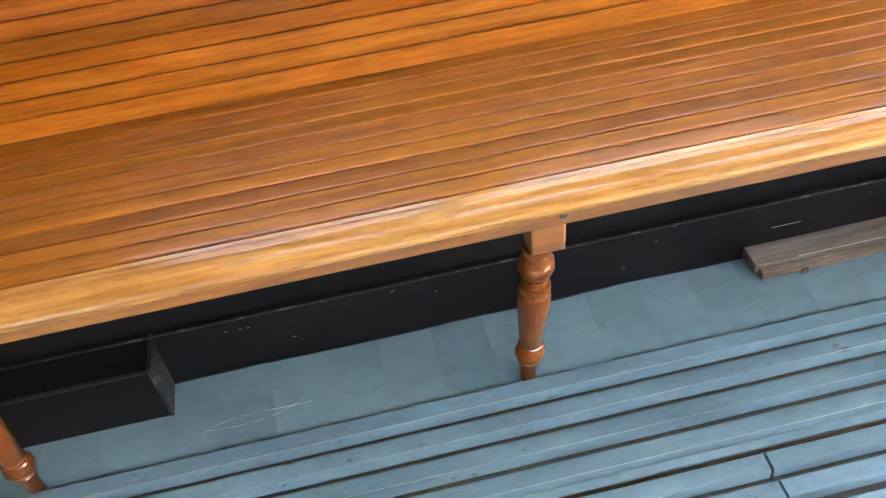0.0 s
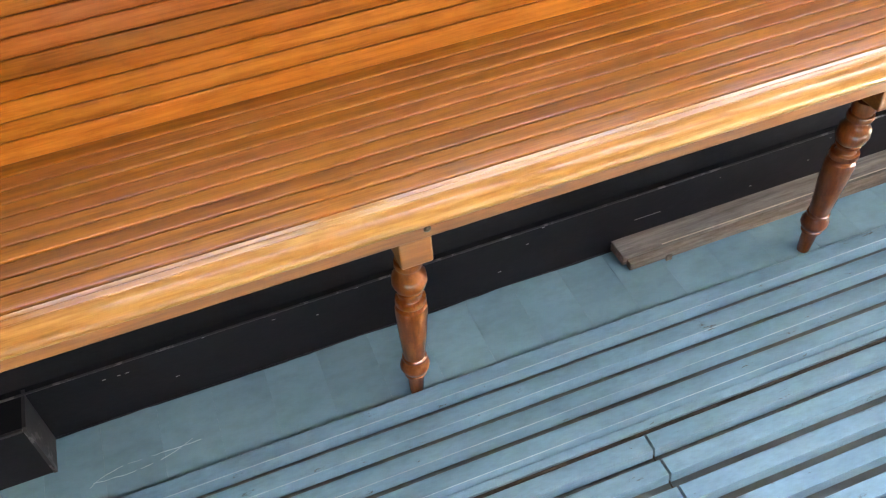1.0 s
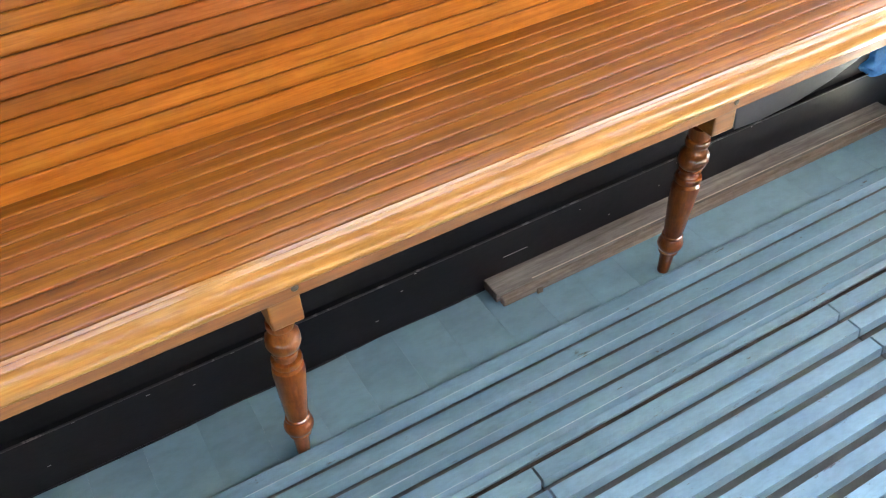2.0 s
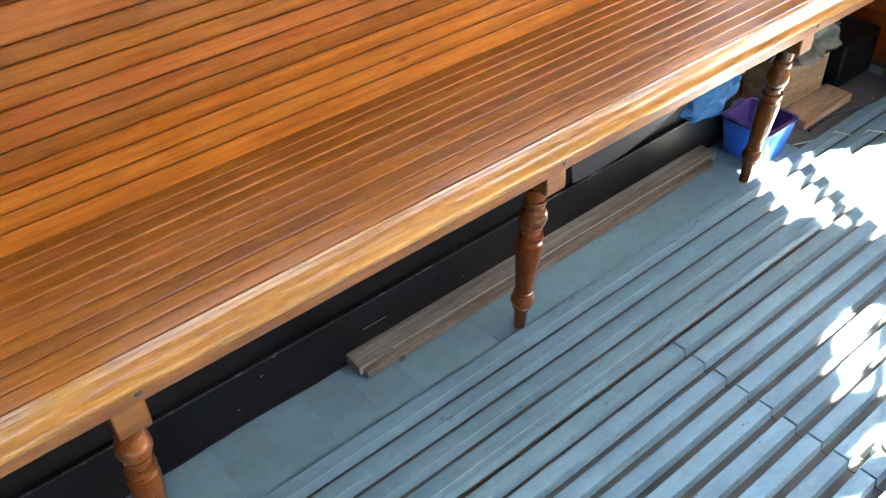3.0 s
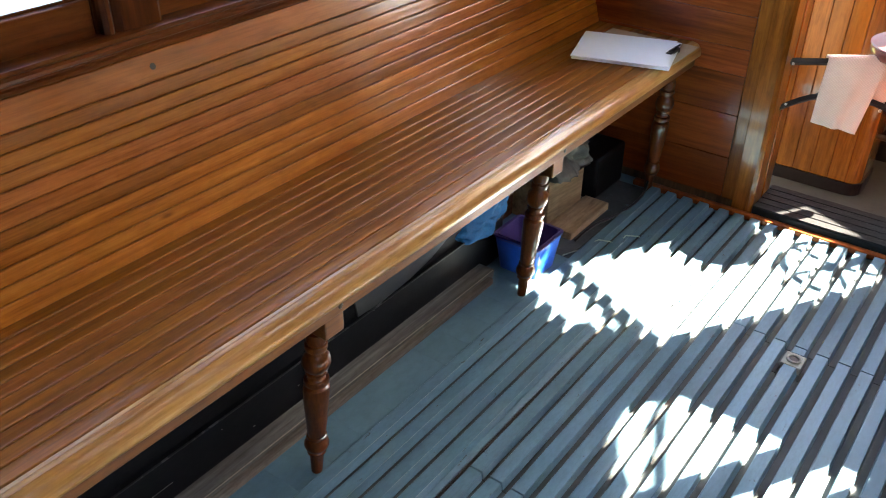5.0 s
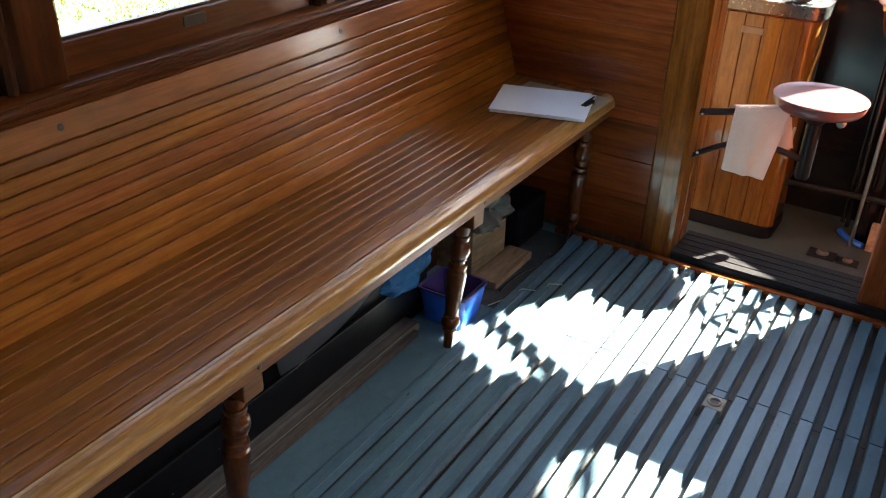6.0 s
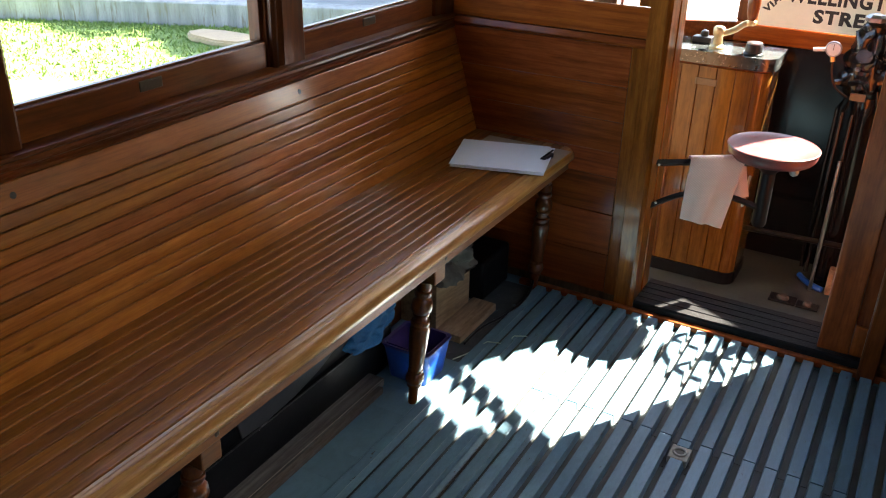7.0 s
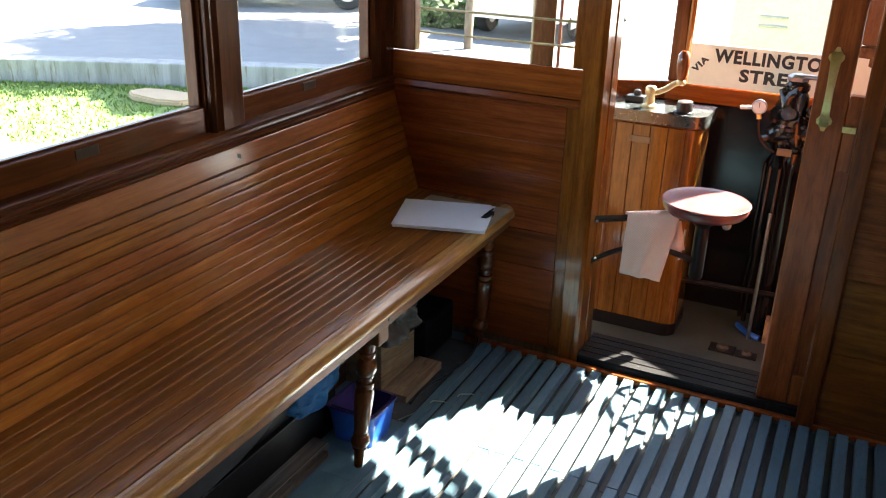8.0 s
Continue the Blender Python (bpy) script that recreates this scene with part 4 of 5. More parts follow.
bow += [(DY - 0.001, 0.986), (DY - 0.014, 0.970), (DY - 0.023, 0.943), (DY - 0.026, 0.905), (DY - 0.023, 0.867), (DY - 0.014, 0.840), (DY - 0.001, 0.824)]
bm = extrude(bow, -0.0095, 0.0095, "x")
for v in bm.verts:
    v.co.x *= 0.75 + 0.55 * abs(v.co.z - 0.895) / 0.1
bmesh.ops.bevel(bm, geom=bm.edges, offset=0.0022, segments=2, affect="EDGES")
pull = smooth(part("handle", bm, M_BRASS, door, "polished brass bow handle", loc=(0.862, 0, 0)), 40)
for z, up in ((0.828, -1), (0.982, 1)):
    pl = [(-0.010, -0.014), (0.010, -0.014), (0.018, -0.003), (0.017, 0.006), (0.009, 0.010), (0.004, 0.024), (-0.004, 0.024), (-0.009, 0.010), (-0.017, 0.006), (-0.018, -0.003)]
    part("rose", extrude([(a, z + up * b) for a, b in pl], DY - 0.005, DY - 0.0005), M_BRASS, pull)
part("lock_plate", box(0.905, 0.936, DY - 0.004, DY + 0.002, 0.806, 0.822, 0.001), M_BRASS, door, "small brass lock plate")
post_r = part("bulkhead_post", extrude([(0.94, DY - 0.004), (0.94, DY - 0.051), (0.944, DY - 0.055), (0.981, DY - 0.055), (0.985, DY - 0.051), (0.985, DY - 0.035), (0.985, DY - 0.004)], 0.0, CEIL, "z"), M_FRAME_Z)
tagged(post_r, "varnished moulded bulkhead post beside the sliding door", "post", kind="structure")
bulk_r = part("wall_bulkhead_right", box(0.985, WALL_R - 0.03, DY - 0.036, DY - 0.008, 0.0, 0.885), M_DARK_X)
tagged(bulk_r, "varnished panelled timber bulkhead beside the door", "wall", kind="structure")
part("stile", box(1.40, WALL_R - 0.03, DY - 0.036, DY - 0.008, 0.886, CEIL, 0.004), M_FRAME_Z, bulk_r)
part("head", box(0.986, 1.3995, DY - 0.036, DY - 0.008, HEAD, CEIL, 0.004), M_DARK_X, bulk_r)
part("plank", box(0.987, 1.44, DY - 0.042, DY - 0.036, 0.045, 0.24, 0.002), M_DARK_X, bulk_r)
part("plank", box(0.987, 1.44, DY - 0.042, DY - 0.036, 0.243, 0.45, 0.002), M_DARK_X, bulk_r)
door_head = part("door_head", box(0.313, 0.925, BULK + 0.036, BULK + 0.06, HEAD + 0.25, CEIL), M_FRAME_X)
tagged(door_head, "varnished board over the doorway", "wall", kind="structure")

# ---- platform ----
cab_floor = part("platform_floor", box(-0.43, 1.6, BULK + 0.02, CAB_FRONT + 0.1, CAB_FLOOR - 0.05, CAB_FLOOR), M_LINO)
tagged(cab_floor, "worn grey driver's platform floor", "floor", kind="structure")
dash = part("wall_front", box(0.285, 0.905, CAB_FRONT, CAB_FRONT + 0.05, CAB_FLOOR, 0.64), M_GLOSSBLACK)
tagged(dash, "black painted dash panel of the driver's platform", "wall", kind="structure")
part("sill_board", box(0.285, 0.905, CAB_FRONT - 0.03, CAB_FRONT + 0.06, 0.64, 0.704, 0.005), M_FRAME_X, dash, "golden varnished sill board")
WING = radians(25)
part("upright", box(0.285, 0.335, CAB_FRONT - 0.01, CAB_FRONT + 0.05, 0.704, 1.84, 0.006), M_POST, dash)
smooth(part("half_round", lathe([(0.011, 0.704), (0.011, 1.84)], 14, at=(0.346, CAB_FRONT - 0.004, 0)), M_JAMB, dash, "golden varnished half-round bead"), 40)
part("upright", box(0.835, 0.905, CAB_FRONT - 0.01, CAB_FRONT + 0.05, 0.704, 1.84, 0.006), M_POST, dash)
part("head", box(0.20, 1.03, CAB_FRONT - 0.01, CAB_FRONT + 0.05, 1.84, CEIL, 0.006), M_FRAME_X, dash)


def wing(x, sgn, length, name, sill=0.64):
    """A side bay of the front, angled back from the centre window."""
    w = part(name, box(0, length, 0, 0.05, CAB_FLOOR, sill), M_GLOSSBLACK)
    w.matrix_world = Matrix.Translation((x, CAB_FRONT, 0)) @ Matrix.Rotation(-sgn * WING, 4, "Z") @ Matrix.Diagonal((sgn, 1, 1, 1))
    part("sill_board", box(0, length, -0.028, 0.06, sill, sill + 0.064, 0.005), M_FRAME, w)
    # the mullion is added only at the unseen right, to block sun
    if sgn > 0:
        part("mullion", box(0.001, 0.0705, -0.01, 0.052, sill + 0.065, 1.713, 0.004), M_FRAME_Z, w)
    part("transom", box(0.0715 if sgn > 0 else 0.002, length - 0.05, 0.0, 0.04, 1.575, 1.603, 0.003), M_FRAME_X, w)
    part("head", box(0, length, -0.01, 0.05, 1.714, CEIL, 0.006), M_DULL, w)
    part("corner_post", box(length - 0.05, length + 0.03, -0.03, 0.05, CAB_FLOOR, CEIL, 0.006), M_DULL, w)
    return tagged(w, "angled side bay of the driver's platform front", "wall", kind="structure")


# right sill, hidden by the door, is raised to block low sun rays
wing(0.905, 1, 0.50, "wall_front_right", 0.825)
wing(0.285, -1, 0.478, "wall_front_left")
for name, x in (("wall_platform_left", -0.43), ("wall_platform_right", 1.55)):
    side = part(name, box(x, x + 0.03, BULK + 0.06, 2.99, CAB_FLOOR, 0.72, 0.004), M_DULL)
    tagged(side, "low varnished timber side panel of the platform", "wall", kind="structure")
pole = part("grab_pole", tube([(-0.070, 2.985, CAB_FLOOR), (-0.070, 2.985, CEIL)], 0.006, 12), M_REDPOLE)
tagged(pole, "red painted grab pole at the platform entrance", "pole")

# controller cabinet
ctrl = thing("controller", (0.320, 2.95, CAB_FLOOR), "boarded orange varnished controller cabinet with slate top", "controller")


def rounded(hx, y0, y1, r, n=6):
    """Outline with rounded front corners, front towards -y."""
    out = [(hx, y1), (-hx, y1)]
    out += [(-hx + r - r * math.cos(radians(90 * k / n)), y0 + r - r * math.sin(radians(90 * k / n))) for k in range(n + 1)]
    out += [(hx - r + r * math.sin(radians(90 * k / n)), y0 + r - r * math.cos(radians(90 * k / n))) for k in range(n + 1)]
    return out


smooth(part("core", extrude(rounded(0.158, -0.094, 0.08, 0.045), 0.0, 0.765, "z"), M_FRAME_Z, ctrl), 30)
for k in range(4):
    x0 = -0.118 + 0.059 * k
    part("board", box(x0 + 0.001, x0 + 0.058, -0.100, -0.0945, 0.045, 0.762, 0.0015), M_CAB, ctrl)
for sgn in (-1, 1):
    arc = [(sgn * (0.1195 + 0.0445 * math.sin(radians(15 * k))), -0.0555 - 0.0445 * math.cos(radians(15 * k))) for k in range(7)]
    inn = [(sgn * (0.1195 + 0.0385 * math.sin(radians(15 * k))), -0.0555 - 0.0385 * math.cos(radians(15 * k))) for k in range(7)]
    smooth(part("corner_board", extrude(arc + inn[::-1], 0.045, 0.762, "z"), M_CAB, ctrl), 30)
    part("side_board", box(min(sgn * 0.1585, sgn * 0.164), max(sgn * 0.1585, sgn * 0.164), -0.054, 0.078, 0.045, 0.762, 0.0015), M_CAB, ctrl)
smooth(part("top", extrude(rounded(0.178, -0.118, 0.085, 0.055), 0.772, 0.812, "z"), M_SLATE, ctrl, "speckled dark slate top"), 30)
part("plinth", extrude(rounded(0.168, -0.104, 0.08, 0.048), 0.0, 0.044, "z"), M_BLACK, ctrl)
part("maker_plate", box(-0.066, 0.004, -0.103, -0.0995, 0.700, 0.722, 0.001), M_TAG, ctrl, "small blank brass plate")
crank = thing("brass_crank", (0.295, 2.90, 0.662), "brass crank with a turned wooden grip on the controller", "crank")
smooth(part("boss", lathe([(0.026, 0), (0.026, 0.008), (0.016, 0.014), (0.014, 0.04), (0.019, 0.046), (0.019, 0.066), (0.013, 0.072)], 20), M_OLDBRASS, crank), 45)
smooth(part("arm", tube(bezier((0, 0, 0.05), (0.05, 0.0, 0.055), (0.06, 0.01, 0.085), (0.088, 0.012, 0.092)), 0.010, 10), M_OLDBRASS, crank), 60)
smooth(part("grip", lathe([(0.012, 0.012), (0.017, 0.03), (0.021, 0.065), (0.019, 0.095), (0.010, 0.108)], 16, at=(0.092, 0.012, 0.088)), M_LEG, crank, "turned wooden grip"), 45)
smooth(part("ferrule", lathe([(0.013, -0.004), (0.016, 0.0), (0.016, 0.009), (0.012, 0.013)], 16, at=(0.092, 0.012, 0.088)), M_OLDBRASS, crank), 45)
key = thing("reverser_key", (0.415, 2.885, 0.662), "squat black reverser knob on the slate top", "knob")
smooth(part("knob", lathe([(0.030, 0), (0.031, 0.004), (0.027, 0.006), (0.027, 0.030), (0.025, 0.034), (0.01, 0.035)], 20), M_IRON, key), 45)
smooth(part("cap", lathe([(0.024, 0.0345), (0.024, 0.038), (0.01, 0.041)], 20), M_STEEL, key, "bright worn cap"), 45)

switch = thing("switch", (0.235, 2.965, 0.662), "small black switch block on the slate top", "switch")
part("base", box(-0.035, 0.028, -0.022, 0.022, 0, 0.022, 0.004), M_IRON, switch)
smooth(part("knob", lathe([(0.012, 0.0225), (0.014, 0.030), (0.011, 0.040), (0.004, 0.043)], 14), M_IRON, switch), 40)

# driver's stool on its swinging bracket
stool = thing("stool", (0.584, 2.492, CAB_FLOOR), "driver's swing stool with round worn red leather seat", "stool")
SZ = 0.646
smooth(part("seat", lathe([(0.02, SZ - 0.034), (0.100, SZ - 0.034), (0.113, SZ - 0.031), (0.121, SZ - 0.022), (0.1245, SZ - 0.010), (0.1235, SZ - 0.003), (0.1270, SZ), (0.1275, SZ + 0.003), (0.1250, SZ + 0.0055), (0.1215, SZ + 0.005), (0.117, SZ + 0.003), (0.07, SZ + 0.008), (0.01, SZ + 0.010)], 48), M_LEATHER, stool, "worn red leather seat with piped rim"), 40)
smooth(part("hub", lathe([(0.016, 0.40), (0.021, 0.41), (0.021, 0.57), (0.045, 0.595), (0.056, SZ - 0.034)], 16), M_BLACK, stool), 40)
part("arm", tube([(-0.280, -0.206, 0.606), (-0.16, -0.12, 0.606), (0.0, -0.01, 0.600)], 0.010, 4), M_IRON, stool, "black iron arm")
part("brace", tube(bezier((-0.278, -0.204, 0.470), (-0.19, -0.14, 0.53), (-0.12, -0.09, 0.525), (-0.01, -0.01, 0.46)), 0.009, 4), M_IRON, stool, "curved black iron brace")
for q in ((-0.262, -0.206, 0.606), (-0.258, -0.200, 0.490)):
    part("bolt", lathe([(0.004, 0), (0.003, 0.003)], 8), M_STEEL, stool).matrix_basis = pose(q[0], q[1] - 0.010, q[2], 90, 0, 0)
smooth(part("swivel_nut", lathe([(0.010, 0), (0.014, 0.006), (0.014, 0.016), (0.006, 0.022)], 8), M_STEEL, stool, "bright worn nut"), 30).matrix_basis = pose(0.07, -0.03, 0.60, 90, 0, 10)
part("lever", tube([(-0.055, 0.05, 0.53), (-0.062, 0.05, 0.43)], 0.004, 8), M_STEEL, stool, "bright steel lever")


def towel_mesh():
    """A folded cloth over the bar: a front fall that narrows downwards and a shorter fall behind it."""
    bm = bmesh.new()

    def fall(rows, nx=26):
        made = [[bm.verts.new(p) for p in row] for row in rows]
        for a, b in zip(made, made[1:]):
            for i in range(nx):
                bm.faces.new((a[i], a[i + 1], b[i + 1], b[i]))

    front, back = [], []
    for j in range(31):
        t = j / 30
        row = []
        for i in range(27):
            u = i / 26
            fold = 0.0045 * math.sin(u * 9 + 1.2 * t) * t + 0.003 * math.sin(u * 17 + 3 * t) * (0.2 + t)
            x = -0.072 - 0.006 * t + u * (0.142 - 0.030 * t)
            if t < 0.1:
                a = math.pi * t / 0.1
                row.append((x, 0.012 * math.cos(a) + 0.3 * fold, 0.008 + 0.010 * math.sin(a)))
            else:
                row.append((x, -0.013 + fold, 0.008 - (t - 0.1) / 0.9 * (0.176 + 0.034 * u)))
        front.append(row)
        back.append([(0.012 + 0.062 * (i / 26) + 0.030 * t * (i / 26), 0.014 + 0.003 * math.sin(i * 0.5 + 2 * t), 0.006 - t * (0.120 + 0.020 * (1 - i / 26))) for i in range(27)])
    fall(front)
    fall(back)
    return bm


towel = smooth(part("towel", towel_mesh(), M_TOWEL, loc=(0.457, 2.391, 0.459)), 70)
towel.rotation_euler = (0, 0, radians(36))
towel.scale = (1.16, 1.0, 1.02)
solid = towel.modifiers.new("thick", "SOLIDIFY")
solid.thickness = 0.003
tagged(towel, "pale pink towelling cloth hung over the stool arm", "towel")

# air brake stand and gauge
brake = thing("brake_stand", (0.762, 3.05, CAB_FLOOR), "black iron air brake stand with a valve head", "brake stand")
smooth(part("column", lathe([(0.022, 0), (0.022, 0.60), (0.032, 0.63), (0.032, 0.67)], 18), M_GLOSSBLACK, brake), 40)
smooth(part("valve", lathe([(0.030, 0.66), (0.044, 0.68), (0.047, 0.715), (0.040, 0.735), (0.052, 0.745), (0.052, 0.757), (0.046, 0.760), (0.046, 0.782), (0.036, 0.795), (0.033, 0.85), (0.026, 0.865), (0.03, 0.875), (0.03, 0.888), (0.018, 0.90)], 20, at=(-0.016, 0, 0)), M_GLOSSBLACK, brake), 35)
for k in range(6):
    a = radians(60 * k + 10)
    smooth(part("bolt", lathe([(0.0065, 0.757), (0.0065, 0.766), (0.003, 0.768)], 6, at=(-0.016 + 0.047 * math.cos(a), 0.047 * math.sin(a), 0)), M_STEEL if k == 4 else M_GLOSSBLACK, brake), 20)
smooth(part("flange", lathe([(0.026, -0.05), (0.032, -0.045), (0.032, -0.036), (0.022, -0.033), (0.02, 0.02)], 14), M_GLOSSBLACK, brake), 35).matrix_basis = pose(-0.03, -0.045, 0.80, 70, 0, 20)
smooth(part("union_nut", lathe([(0.017, 0), (0.019, 0.004), (0.019, 0.016), (0.013, 0.020), (0.011, 0.050)], 6), M_GLOSSBLACK, brake), 25).matrix_basis = pose(0.022, -0.02, 0.815, 0, 95, -20)
smooth(part("union_nut", lathe([(0.015, 0), (0.017, 0.004), (0.017, 0.014), (0.010, 0.018), (0.010, 0.040)], 6), M_GLOSSBLACK, brake), 25).matrix_basis = pose(-0.045, -0.015, 0.715, 0, -100, 25)
smooth(part("cap_nut", lathe([(0.024, 0), (0.026, 0.012), (0.016, 0.022), (0.006, 0.025)], 6), M_STEEL, brake, "bright worn cap nut"), 20).location = (-0.02, 0, 0.90)
smooth(part("lever", tube([(-0.042, 0.004, 0.905), (-0.02, 0, 0.915), (0.03, -0.02, 0.918), (0.052, -0.026, 0.896)], 0.008, 8), M_STEEL, brake, "worn steel brake lever"), 60)
part("tag", box(-0.035, 0.0, -0.060, -0.050, 0.668, 0.690, 0.001), M_TAG, brake, "small tan plate")
smooth(part("valve_body", heap(0.050, 0.046, 0.070, 2.2, 0.45, 3, 11.0), M_GLOSSBLACK, brake, "lumpy black cast valve body", loc=(-0.012, -0.008, 0.695)), 60)
smooth(part("valve_bonnet", heap(0.034, 0.034, 0.055, 6.1, 0.45, 3, 12.0), M_GLOSSBLACK, brake, loc=(-0.026, 0.0, 0.805)), 60)
for dx, dy in ((-0.06, 0.0), (-0.045, -0.03), (0.035, -0.02), (0.052, 0.02), (-0.02, -0.045)):
    smooth(part("pipe", tube([(dx * 0.6, dy, 0.70), (dx, dy, 0.62), (dx, dy, 0.05)], 0.006, 8), M_GLOSSBLACK, brake), 60)
smooth(part("rod", tube([(-0.022, -0.062, 0.47), (-0.022, -0.062, 0.0)], 0.0050, 8), M_STEEL, brake, "bright steel rod"), 60)
brake.scale = (1.28, 1.2, 1.03)
gauge = thing("pressure_gauge", (0.643, 2.945, 0.70), "round white pressure gauge in a brass case on a copper pipe", "gauge")
gauge.scale = (0.8, 0.8, 0.8)
smooth(part("case", lathe([(0.030, 0), (0.031, 0.010), (0.029, 0.014), (0.026, 0.0145)], 24), M_STEEL, gauge), 35).matrix_basis = pose(0, 0, 0, 90, 0, 0)
smooth(part("dial", lathe([(0.0255, 0.0140), (0.0255, 0.0150)], 24), M_DIAL, gauge, "white dial"), 35).matrix_basis = pose(0, 0, 0, 90, 0, 0)
part("needle", box(-0.001, 0.001, -0.0162, -0.0154, -0.004, 0.019), M_LETTER, gauge)
smooth(part("stub", tube([(-0.03, 0.006, -0.008), (-0.075, 0.006, -0.014)], 0.008, 10), M_DIAL, gauge), 60)
smooth(part("union", tube([(0.0, 0.006, -0.03), (0.005, 0.006, -0.052)], 0.010, 8), M_BRASS, gauge), 60)
smooth(part("pipe", tube(bezier((0.005, 0.006, -0.05), (0.01, 0.006, -0.13), (0.03, 0.0, -0.16), (0.085, 0.0, -0.18)), 0.004, 8), M_COPPER, gauge), 60)
rail = part("foot_rail", tube([(0.45, 3.0, 0.02), (0.98, 3.0, 0.035)], 0.010, 10), M_IRON)
tagged(rail, "black iron foot rail across the platform", "rail")
part("bracket", tube([(0.47, 3.0, 0.02), (0.47, 3.19, 0.0)], 0.009, 8), M_IRON, rail)
part("bracket", tube([(0.96, 3.0, 0.034), (0.96, 3.19, 0.0)], 0.009, 8), M_IRON, rail)
for k, (x, y, w) in enumerate(((0.665, 2.85, 0.045), (0.748, 2.842, 0.036))):
    pad = thing("floor_gong_plate", (x, y, CAB_FLOOR + 0.001), "worn dark iron floor plate with a round plunger", "floor plate", "platform floor plates")
    part("plate", box(-w, w, -w * 0.7, w * 0.7, 0, 0.006, 0.002), M_TREAD, pad)
    smooth(part("plunger", lathe([(w * 0.45, 0.005), (w * 0.45, 0.012), (w * 0.3, 0.018)], 14), M_RUST, pad), 40)
hose = part("hose", tube(bezier((0.685, 3.05, -0.134), (0.71, 3.015, -0.139), (0.735, 2.99, -0.139), (0.772, 2.975, -0.138)), 0.011, 8), M_BLUE)
tagged(hose, "short piece of bright blue hose on the platform floor", "hose")
block = part("wood_block", box(0.782, 0.83, 2.965, 3.0, CAB_FLOOR + 0.001, CAB_FLOOR + 0.10, 0.003), M_PINE)
tagged(block, "pale offcut of timber standing on the platform floor", "block")

# hand brake, behind the sliding door
hand_brake = thing("hand_brake", (1.10, 2.90, CAB_FLOOR), "black iron hand brake column with a spoked wheel", "hand brake")
smooth(part("column", lathe([(0.07, 0), (0.07, 0.012), (0.03, 0.03), (0.022, 0.06), (0.020, 1.02)], 16), M_IRON, hand_brake), 40)
smooth(part("ratchet", lathe([(0.05, 0.80), (0.075, 0.81), (0.075, 0.85), (0.05, 0.86)], 12), M_IRON, hand_brake), 30)
ring_pts = [(0.125 * math.cos(2 * math.pi * k / 24), 0.125 * math.sin(2 * math.pi * k / 24), 1.01) for k in range(25)]
smooth(part("rim", tube(ring_pts, 0.010, 8), M_IRON, hand_brake), 60)
for k in range(5):
    a = 2 * math.pi * k / 5 + 0.3
    smooth(part("spoke", tube([(0.015 * math.cos(a), 0.015 * math.sin(a), 1.0), (0.125 * math.cos(a), 0.125 * math.sin(a), 1.01)], 0.008, 8), M_IRON, hand_brake), 60)

# destination board
sign = thing("destination_board", (0.363, CAB_FRONT - 0.045, 0.706), "cream destination board with black capitals in the front window", "sign")
part("panel", box(0.0, 0.60, 0, 0.012, 0, 0.146, 0.001), M_SIGN, sign)


def words(text, x0, x1, z, cap, parent, turn=0.0, bold=0.045):
    """Capitals fitted between two ends of a line."""
    cu = bpy.data.curves.new("lettering", "FONT")
    cu.body, cu.size, cu.extrude, cu.offset = text, 1.0, 0.01, bold
    cu.resolution_u, cu.space_character = 3, 1.12
    tmp = bpy.data.objects.new("tmp", cu)
    scene.collection.objects.link(tmp)
    bpy.context.view_layer.update()
    me = bpy.data.meshes.new_from_object(tmp.evaluated_get(bpy.context.evaluated_depsgraph_get()))
    bpy.data.objects.remove(tmp)
    xs = [v.co.x for v in me.vertices]
    ys = [v.co.y for v in me.vertices]
    for v in me.vertices:
        v.co = ((v.co.x - min(xs)) / (max(xs) - min(xs)) * (x1 - x0), (v.co.y - min(ys)) / (max(ys) - min(ys)) * cap, v.co.z * 0.06)
    me.materials.clear()
    me.materials.append(M_LETTER)
    ob = new("lettering", me)
    ob.parent = parent
    ob.matrix_basis = pose(x0, -0.0008, z, 90, 0, 0) @ pose(0, 0, 0, 0, 0, turn)
    return ob


words("WELLINGTON", 0.082, 0.480, 0.086, 0.048, sign, 0, 0.042)
words("STREET", 0.176, 0.418, 0.026, 0.046, sign, 0, 0.042)
words("VIA", 0.026, 0.092, 0.042, 0.024, sign, 50)

# ---- ribbed floor boards ----
RIB_H = 0.0165


def rib_profile(w, base):
    return [(-base / 2, SUNK + 0.002), (-w / 2 - 0.0004, RIB_H - 0.0007), (-w / 2 + 0.0004, RIB_H), (w / 2 - 0.0004, RIB_H), (w / 2 + 0.0004, RIB_H - 0.0007), (base / 2, SUNK + 0.002)]


CRACK = 0.2035
part("floor_boards", box(0.0045, CRACK, REAR, BULK - 0.046, SUNK, SUNK + 0.0025), M_GROOVE, floor)
part("strip_edge", extrude([(CRACK - 0.0005, SUNK), (0.2150, SUNK), (0.2150, SUNK + 0.010), (0.2080, SUNK + 0.012), (CRACK - 0.0005, SUNK + 0.0125)], REAR, BULK - 0.046), M_RIB, floor)
part("crack_filler", box(0.2152, 0.2203, REAR, BULK - 0.046, SUNK, SUNK + 0.0040), M_DIRT, floor, "dirt in the long joint")
CUTS = [REAR, -0.45, 0.290, 0.935, 1.690, BULK - 0.046]
for a, b in zip(CUTS, CUTS[1:]):
    part("floor_boards", box(0.2205, 1.47, a + 0.0016, b - 0.0016, SUNK, SUNK + 0.0025), M_GROOVE, floor)
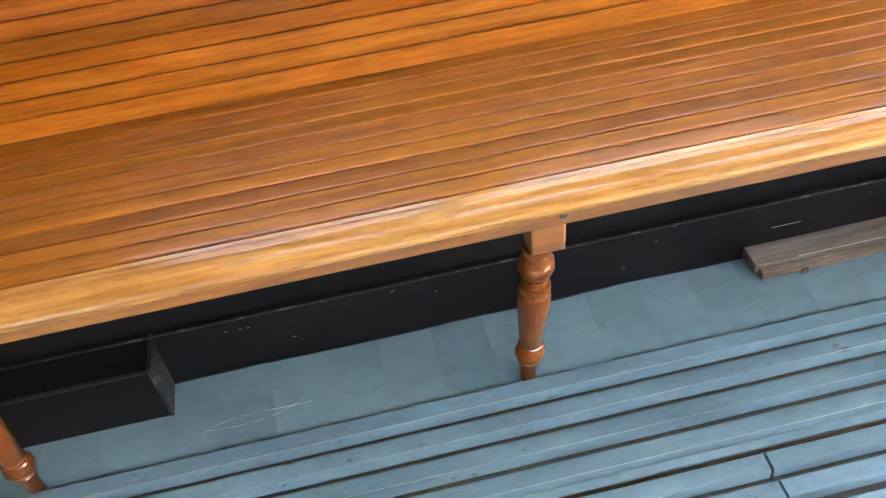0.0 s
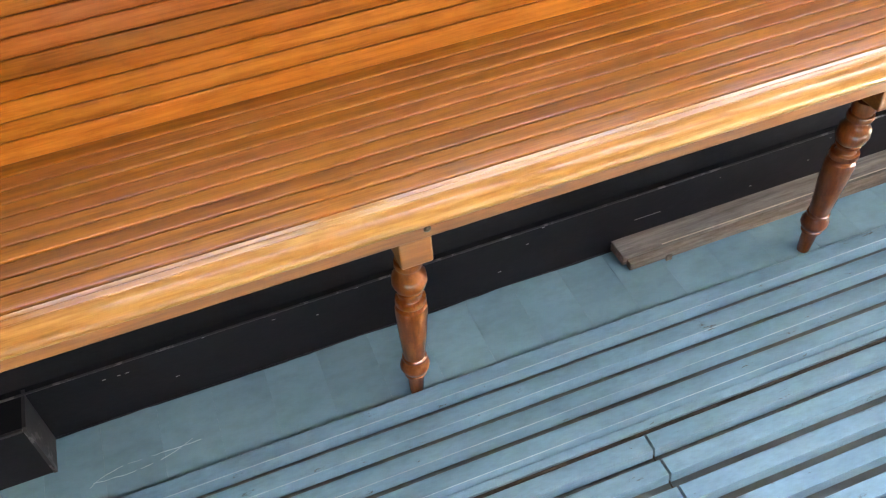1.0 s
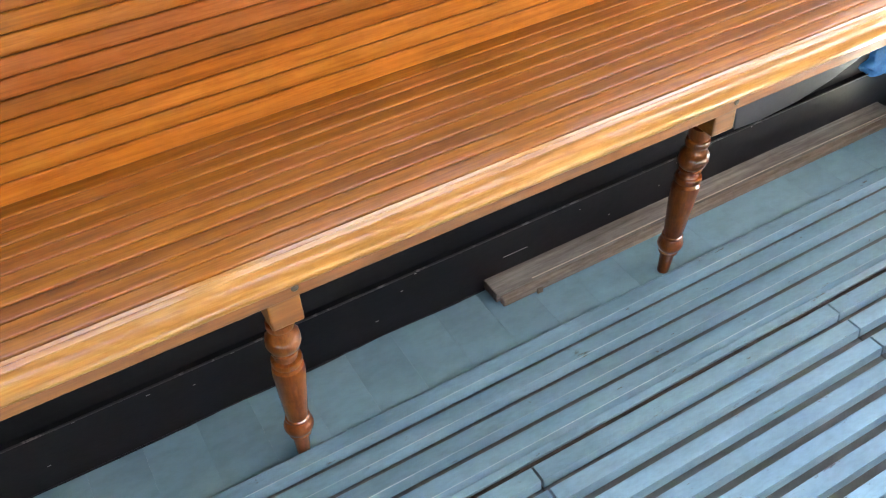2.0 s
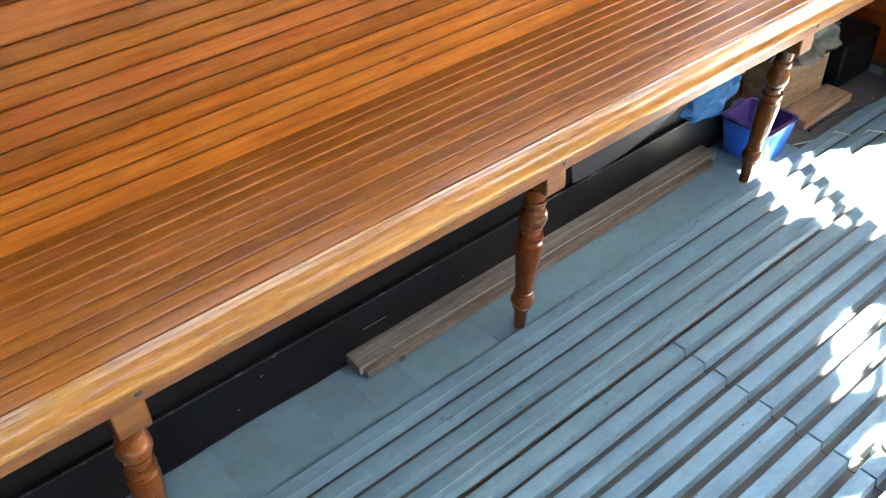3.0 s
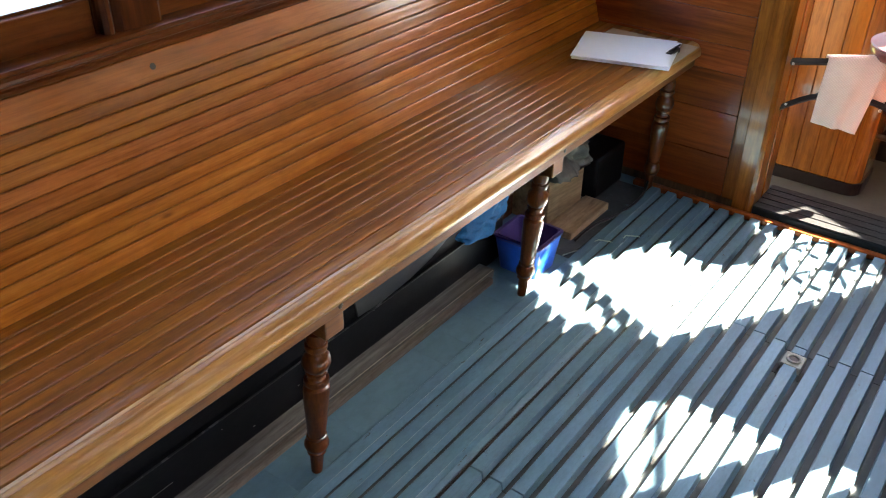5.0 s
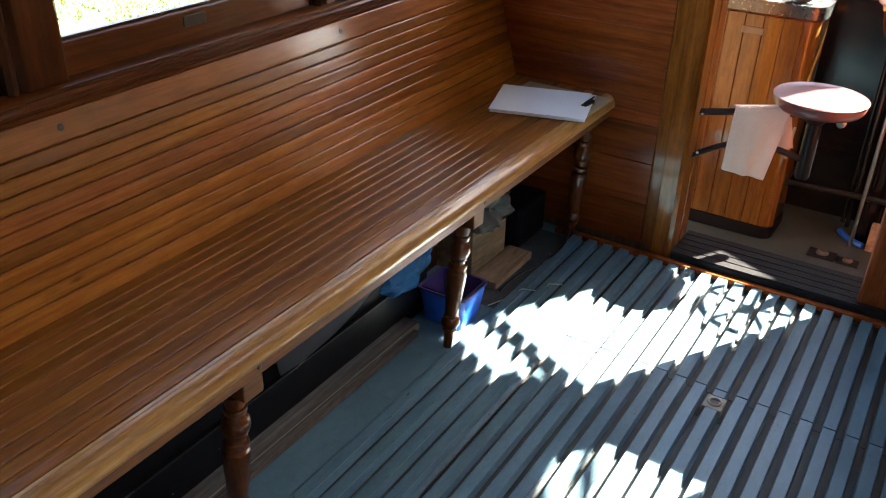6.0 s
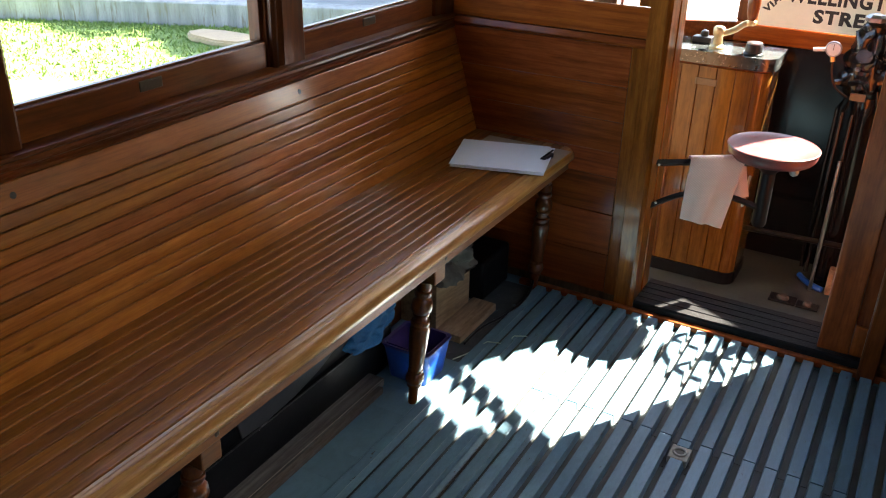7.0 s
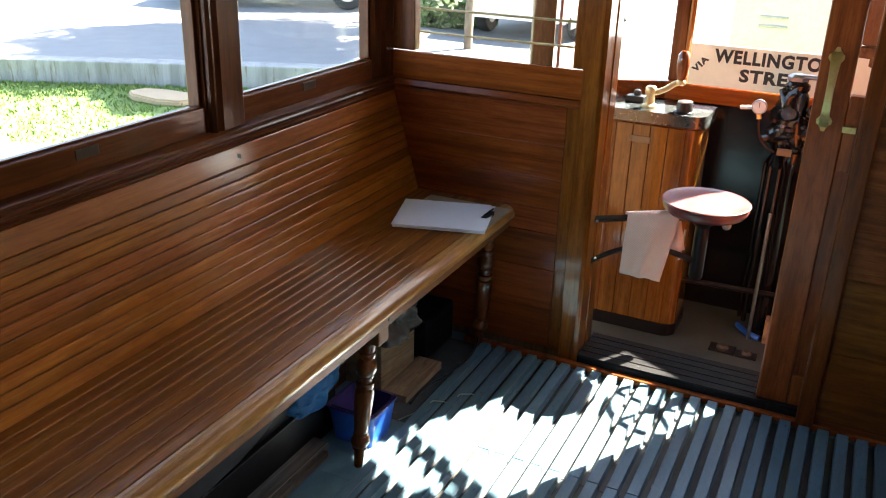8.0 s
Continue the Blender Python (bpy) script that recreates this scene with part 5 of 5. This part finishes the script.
for q in CUTS[1:-1]:
    part("crack_filler", box(0.2205, 1.47, q - 0.0016, q + 0.0016, SUNK, SUNK + 0.001), M_DIRT, floor)
shared = {}


def rib(x, a, b, w=0.0270, bs=0.0385, edge=False):
    key = (round(b - a, 4), w, edge)
    if key not in shared:
        bm = extrude(rib_profile(w, bs), 0, b - a)
        bmesh.ops.recalc_face_normals(bm, faces=bm.faces)
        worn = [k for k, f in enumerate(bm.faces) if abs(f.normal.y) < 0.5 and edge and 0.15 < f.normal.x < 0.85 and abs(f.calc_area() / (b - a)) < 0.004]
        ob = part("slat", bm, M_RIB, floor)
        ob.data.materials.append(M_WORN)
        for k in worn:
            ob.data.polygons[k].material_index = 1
        shared[key] = ob.data
    else:
        ob = new("slat", shared[key])
        ob.parent = floor
    ob.location = (x, a, 0)


for k in range(4):
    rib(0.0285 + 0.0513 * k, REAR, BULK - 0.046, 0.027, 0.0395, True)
LOCKS = ((0.6276, 1.012), (0.6276, 1.637))
for k in range(26):
    x = 0.242 + 0.0482 * k
    for a, b in zip(CUTS, CUTS[1:]):
        spans = [(a + 0.0022, b - 0.0022)]
        for lx, ly in LOCKS:
            if abs(x - lx) < 0.03:
                spans = [q for s, e in spans for q in (((s, ly - 0.0265), (ly + 0.0265, e)) if s < ly < e else ((s, e),))]
        for s, e in spans:
            if k:
                rib(x, s, e)
            else:
                rib(x + 0.003, s, e, 0.0270, 0.0330)
for lx, ly in LOCKS:
    ring = thing("hatch_ring", (lx, ly, SUNK + 0.003), "square worn brass lifting ring plate let into the ribbed floor", "hatch ring", "floor hatch rings")
    part("plate", box(-0.0225, 0.0225, -0.025, 0.025, 0, 0.0195, 0.002), M_PLATE, ring)
    pts = [(0.014 * math.cos(2 * math.pi * k / 16), 0.014 * math.sin(2 * math.pi * k / 16), 0.0215) for k in range(17)]
    smooth(part("ring", tube(pts, 0.003, 8), M_PLATE, ring), 60)
    smooth(part("recess", lathe([(0.011, 0.0190), (0.011, 0.0199)], 16), M_BRONZE, ring, "dark worn recess"), 40)
    for hx in (-0.0275, 0.0275):
        part("finger_hole", box(hx - 0.005, hx + 0.005, -0.045, -0.010, -0.0004, 0.0012), M_RUBBER, ring, "dark finger hole")

stud = smooth(part("stud", lathe([(0.006, 0), (0.007, 0.004), (0.005, 0.010), (0.002, 0.012)], 12), M_OLDBRASS, loc=(0.664, 1.762, SUNK + 0.0025)), 40)
tagged(stud, "small loose brass stud lying in a floor groove", "stud")

# crosswise boards of the flat margin
y = -1.80
k = 0
while y < BULK - 0.06:
    e = min(y + 0.0925, BULK - 0.046)
    # boards that start past y = 1.70 are darker and greyer
    part("margin_board", box(-0.1495, 0.0036, y + 0.0002, e - 0.0002, 0.0003, 0.0010), M_GREY_MARGIN if y > 1.70 else M_FLOOR, floor)
    y = e
# chalky scuffs on the flat margin
for ends in (((-0.031, -0.53), (-0.066, -0.49), (-0.046, -0.43), (-0.051, -0.352)), ((-0.038, -0.525), (-0.030, -0.46), (-0.034, -0.41), (-0.058, -0.365))):
    line = bezier(*[(x, q, 0.0008) for x, q in ends], 24)
    wavy = [(x + 0.0016 * noise.noise((q * 60, x * 90, 2.0)), q, z) for x, q, z in line]
    for a, b in ((0, 9), (10, 13), (15, 24)):
        part("scuff", tube(wavy[a:b + 1], 0.0006, 5), M_CHALK, floor, "pale chalky scuff")
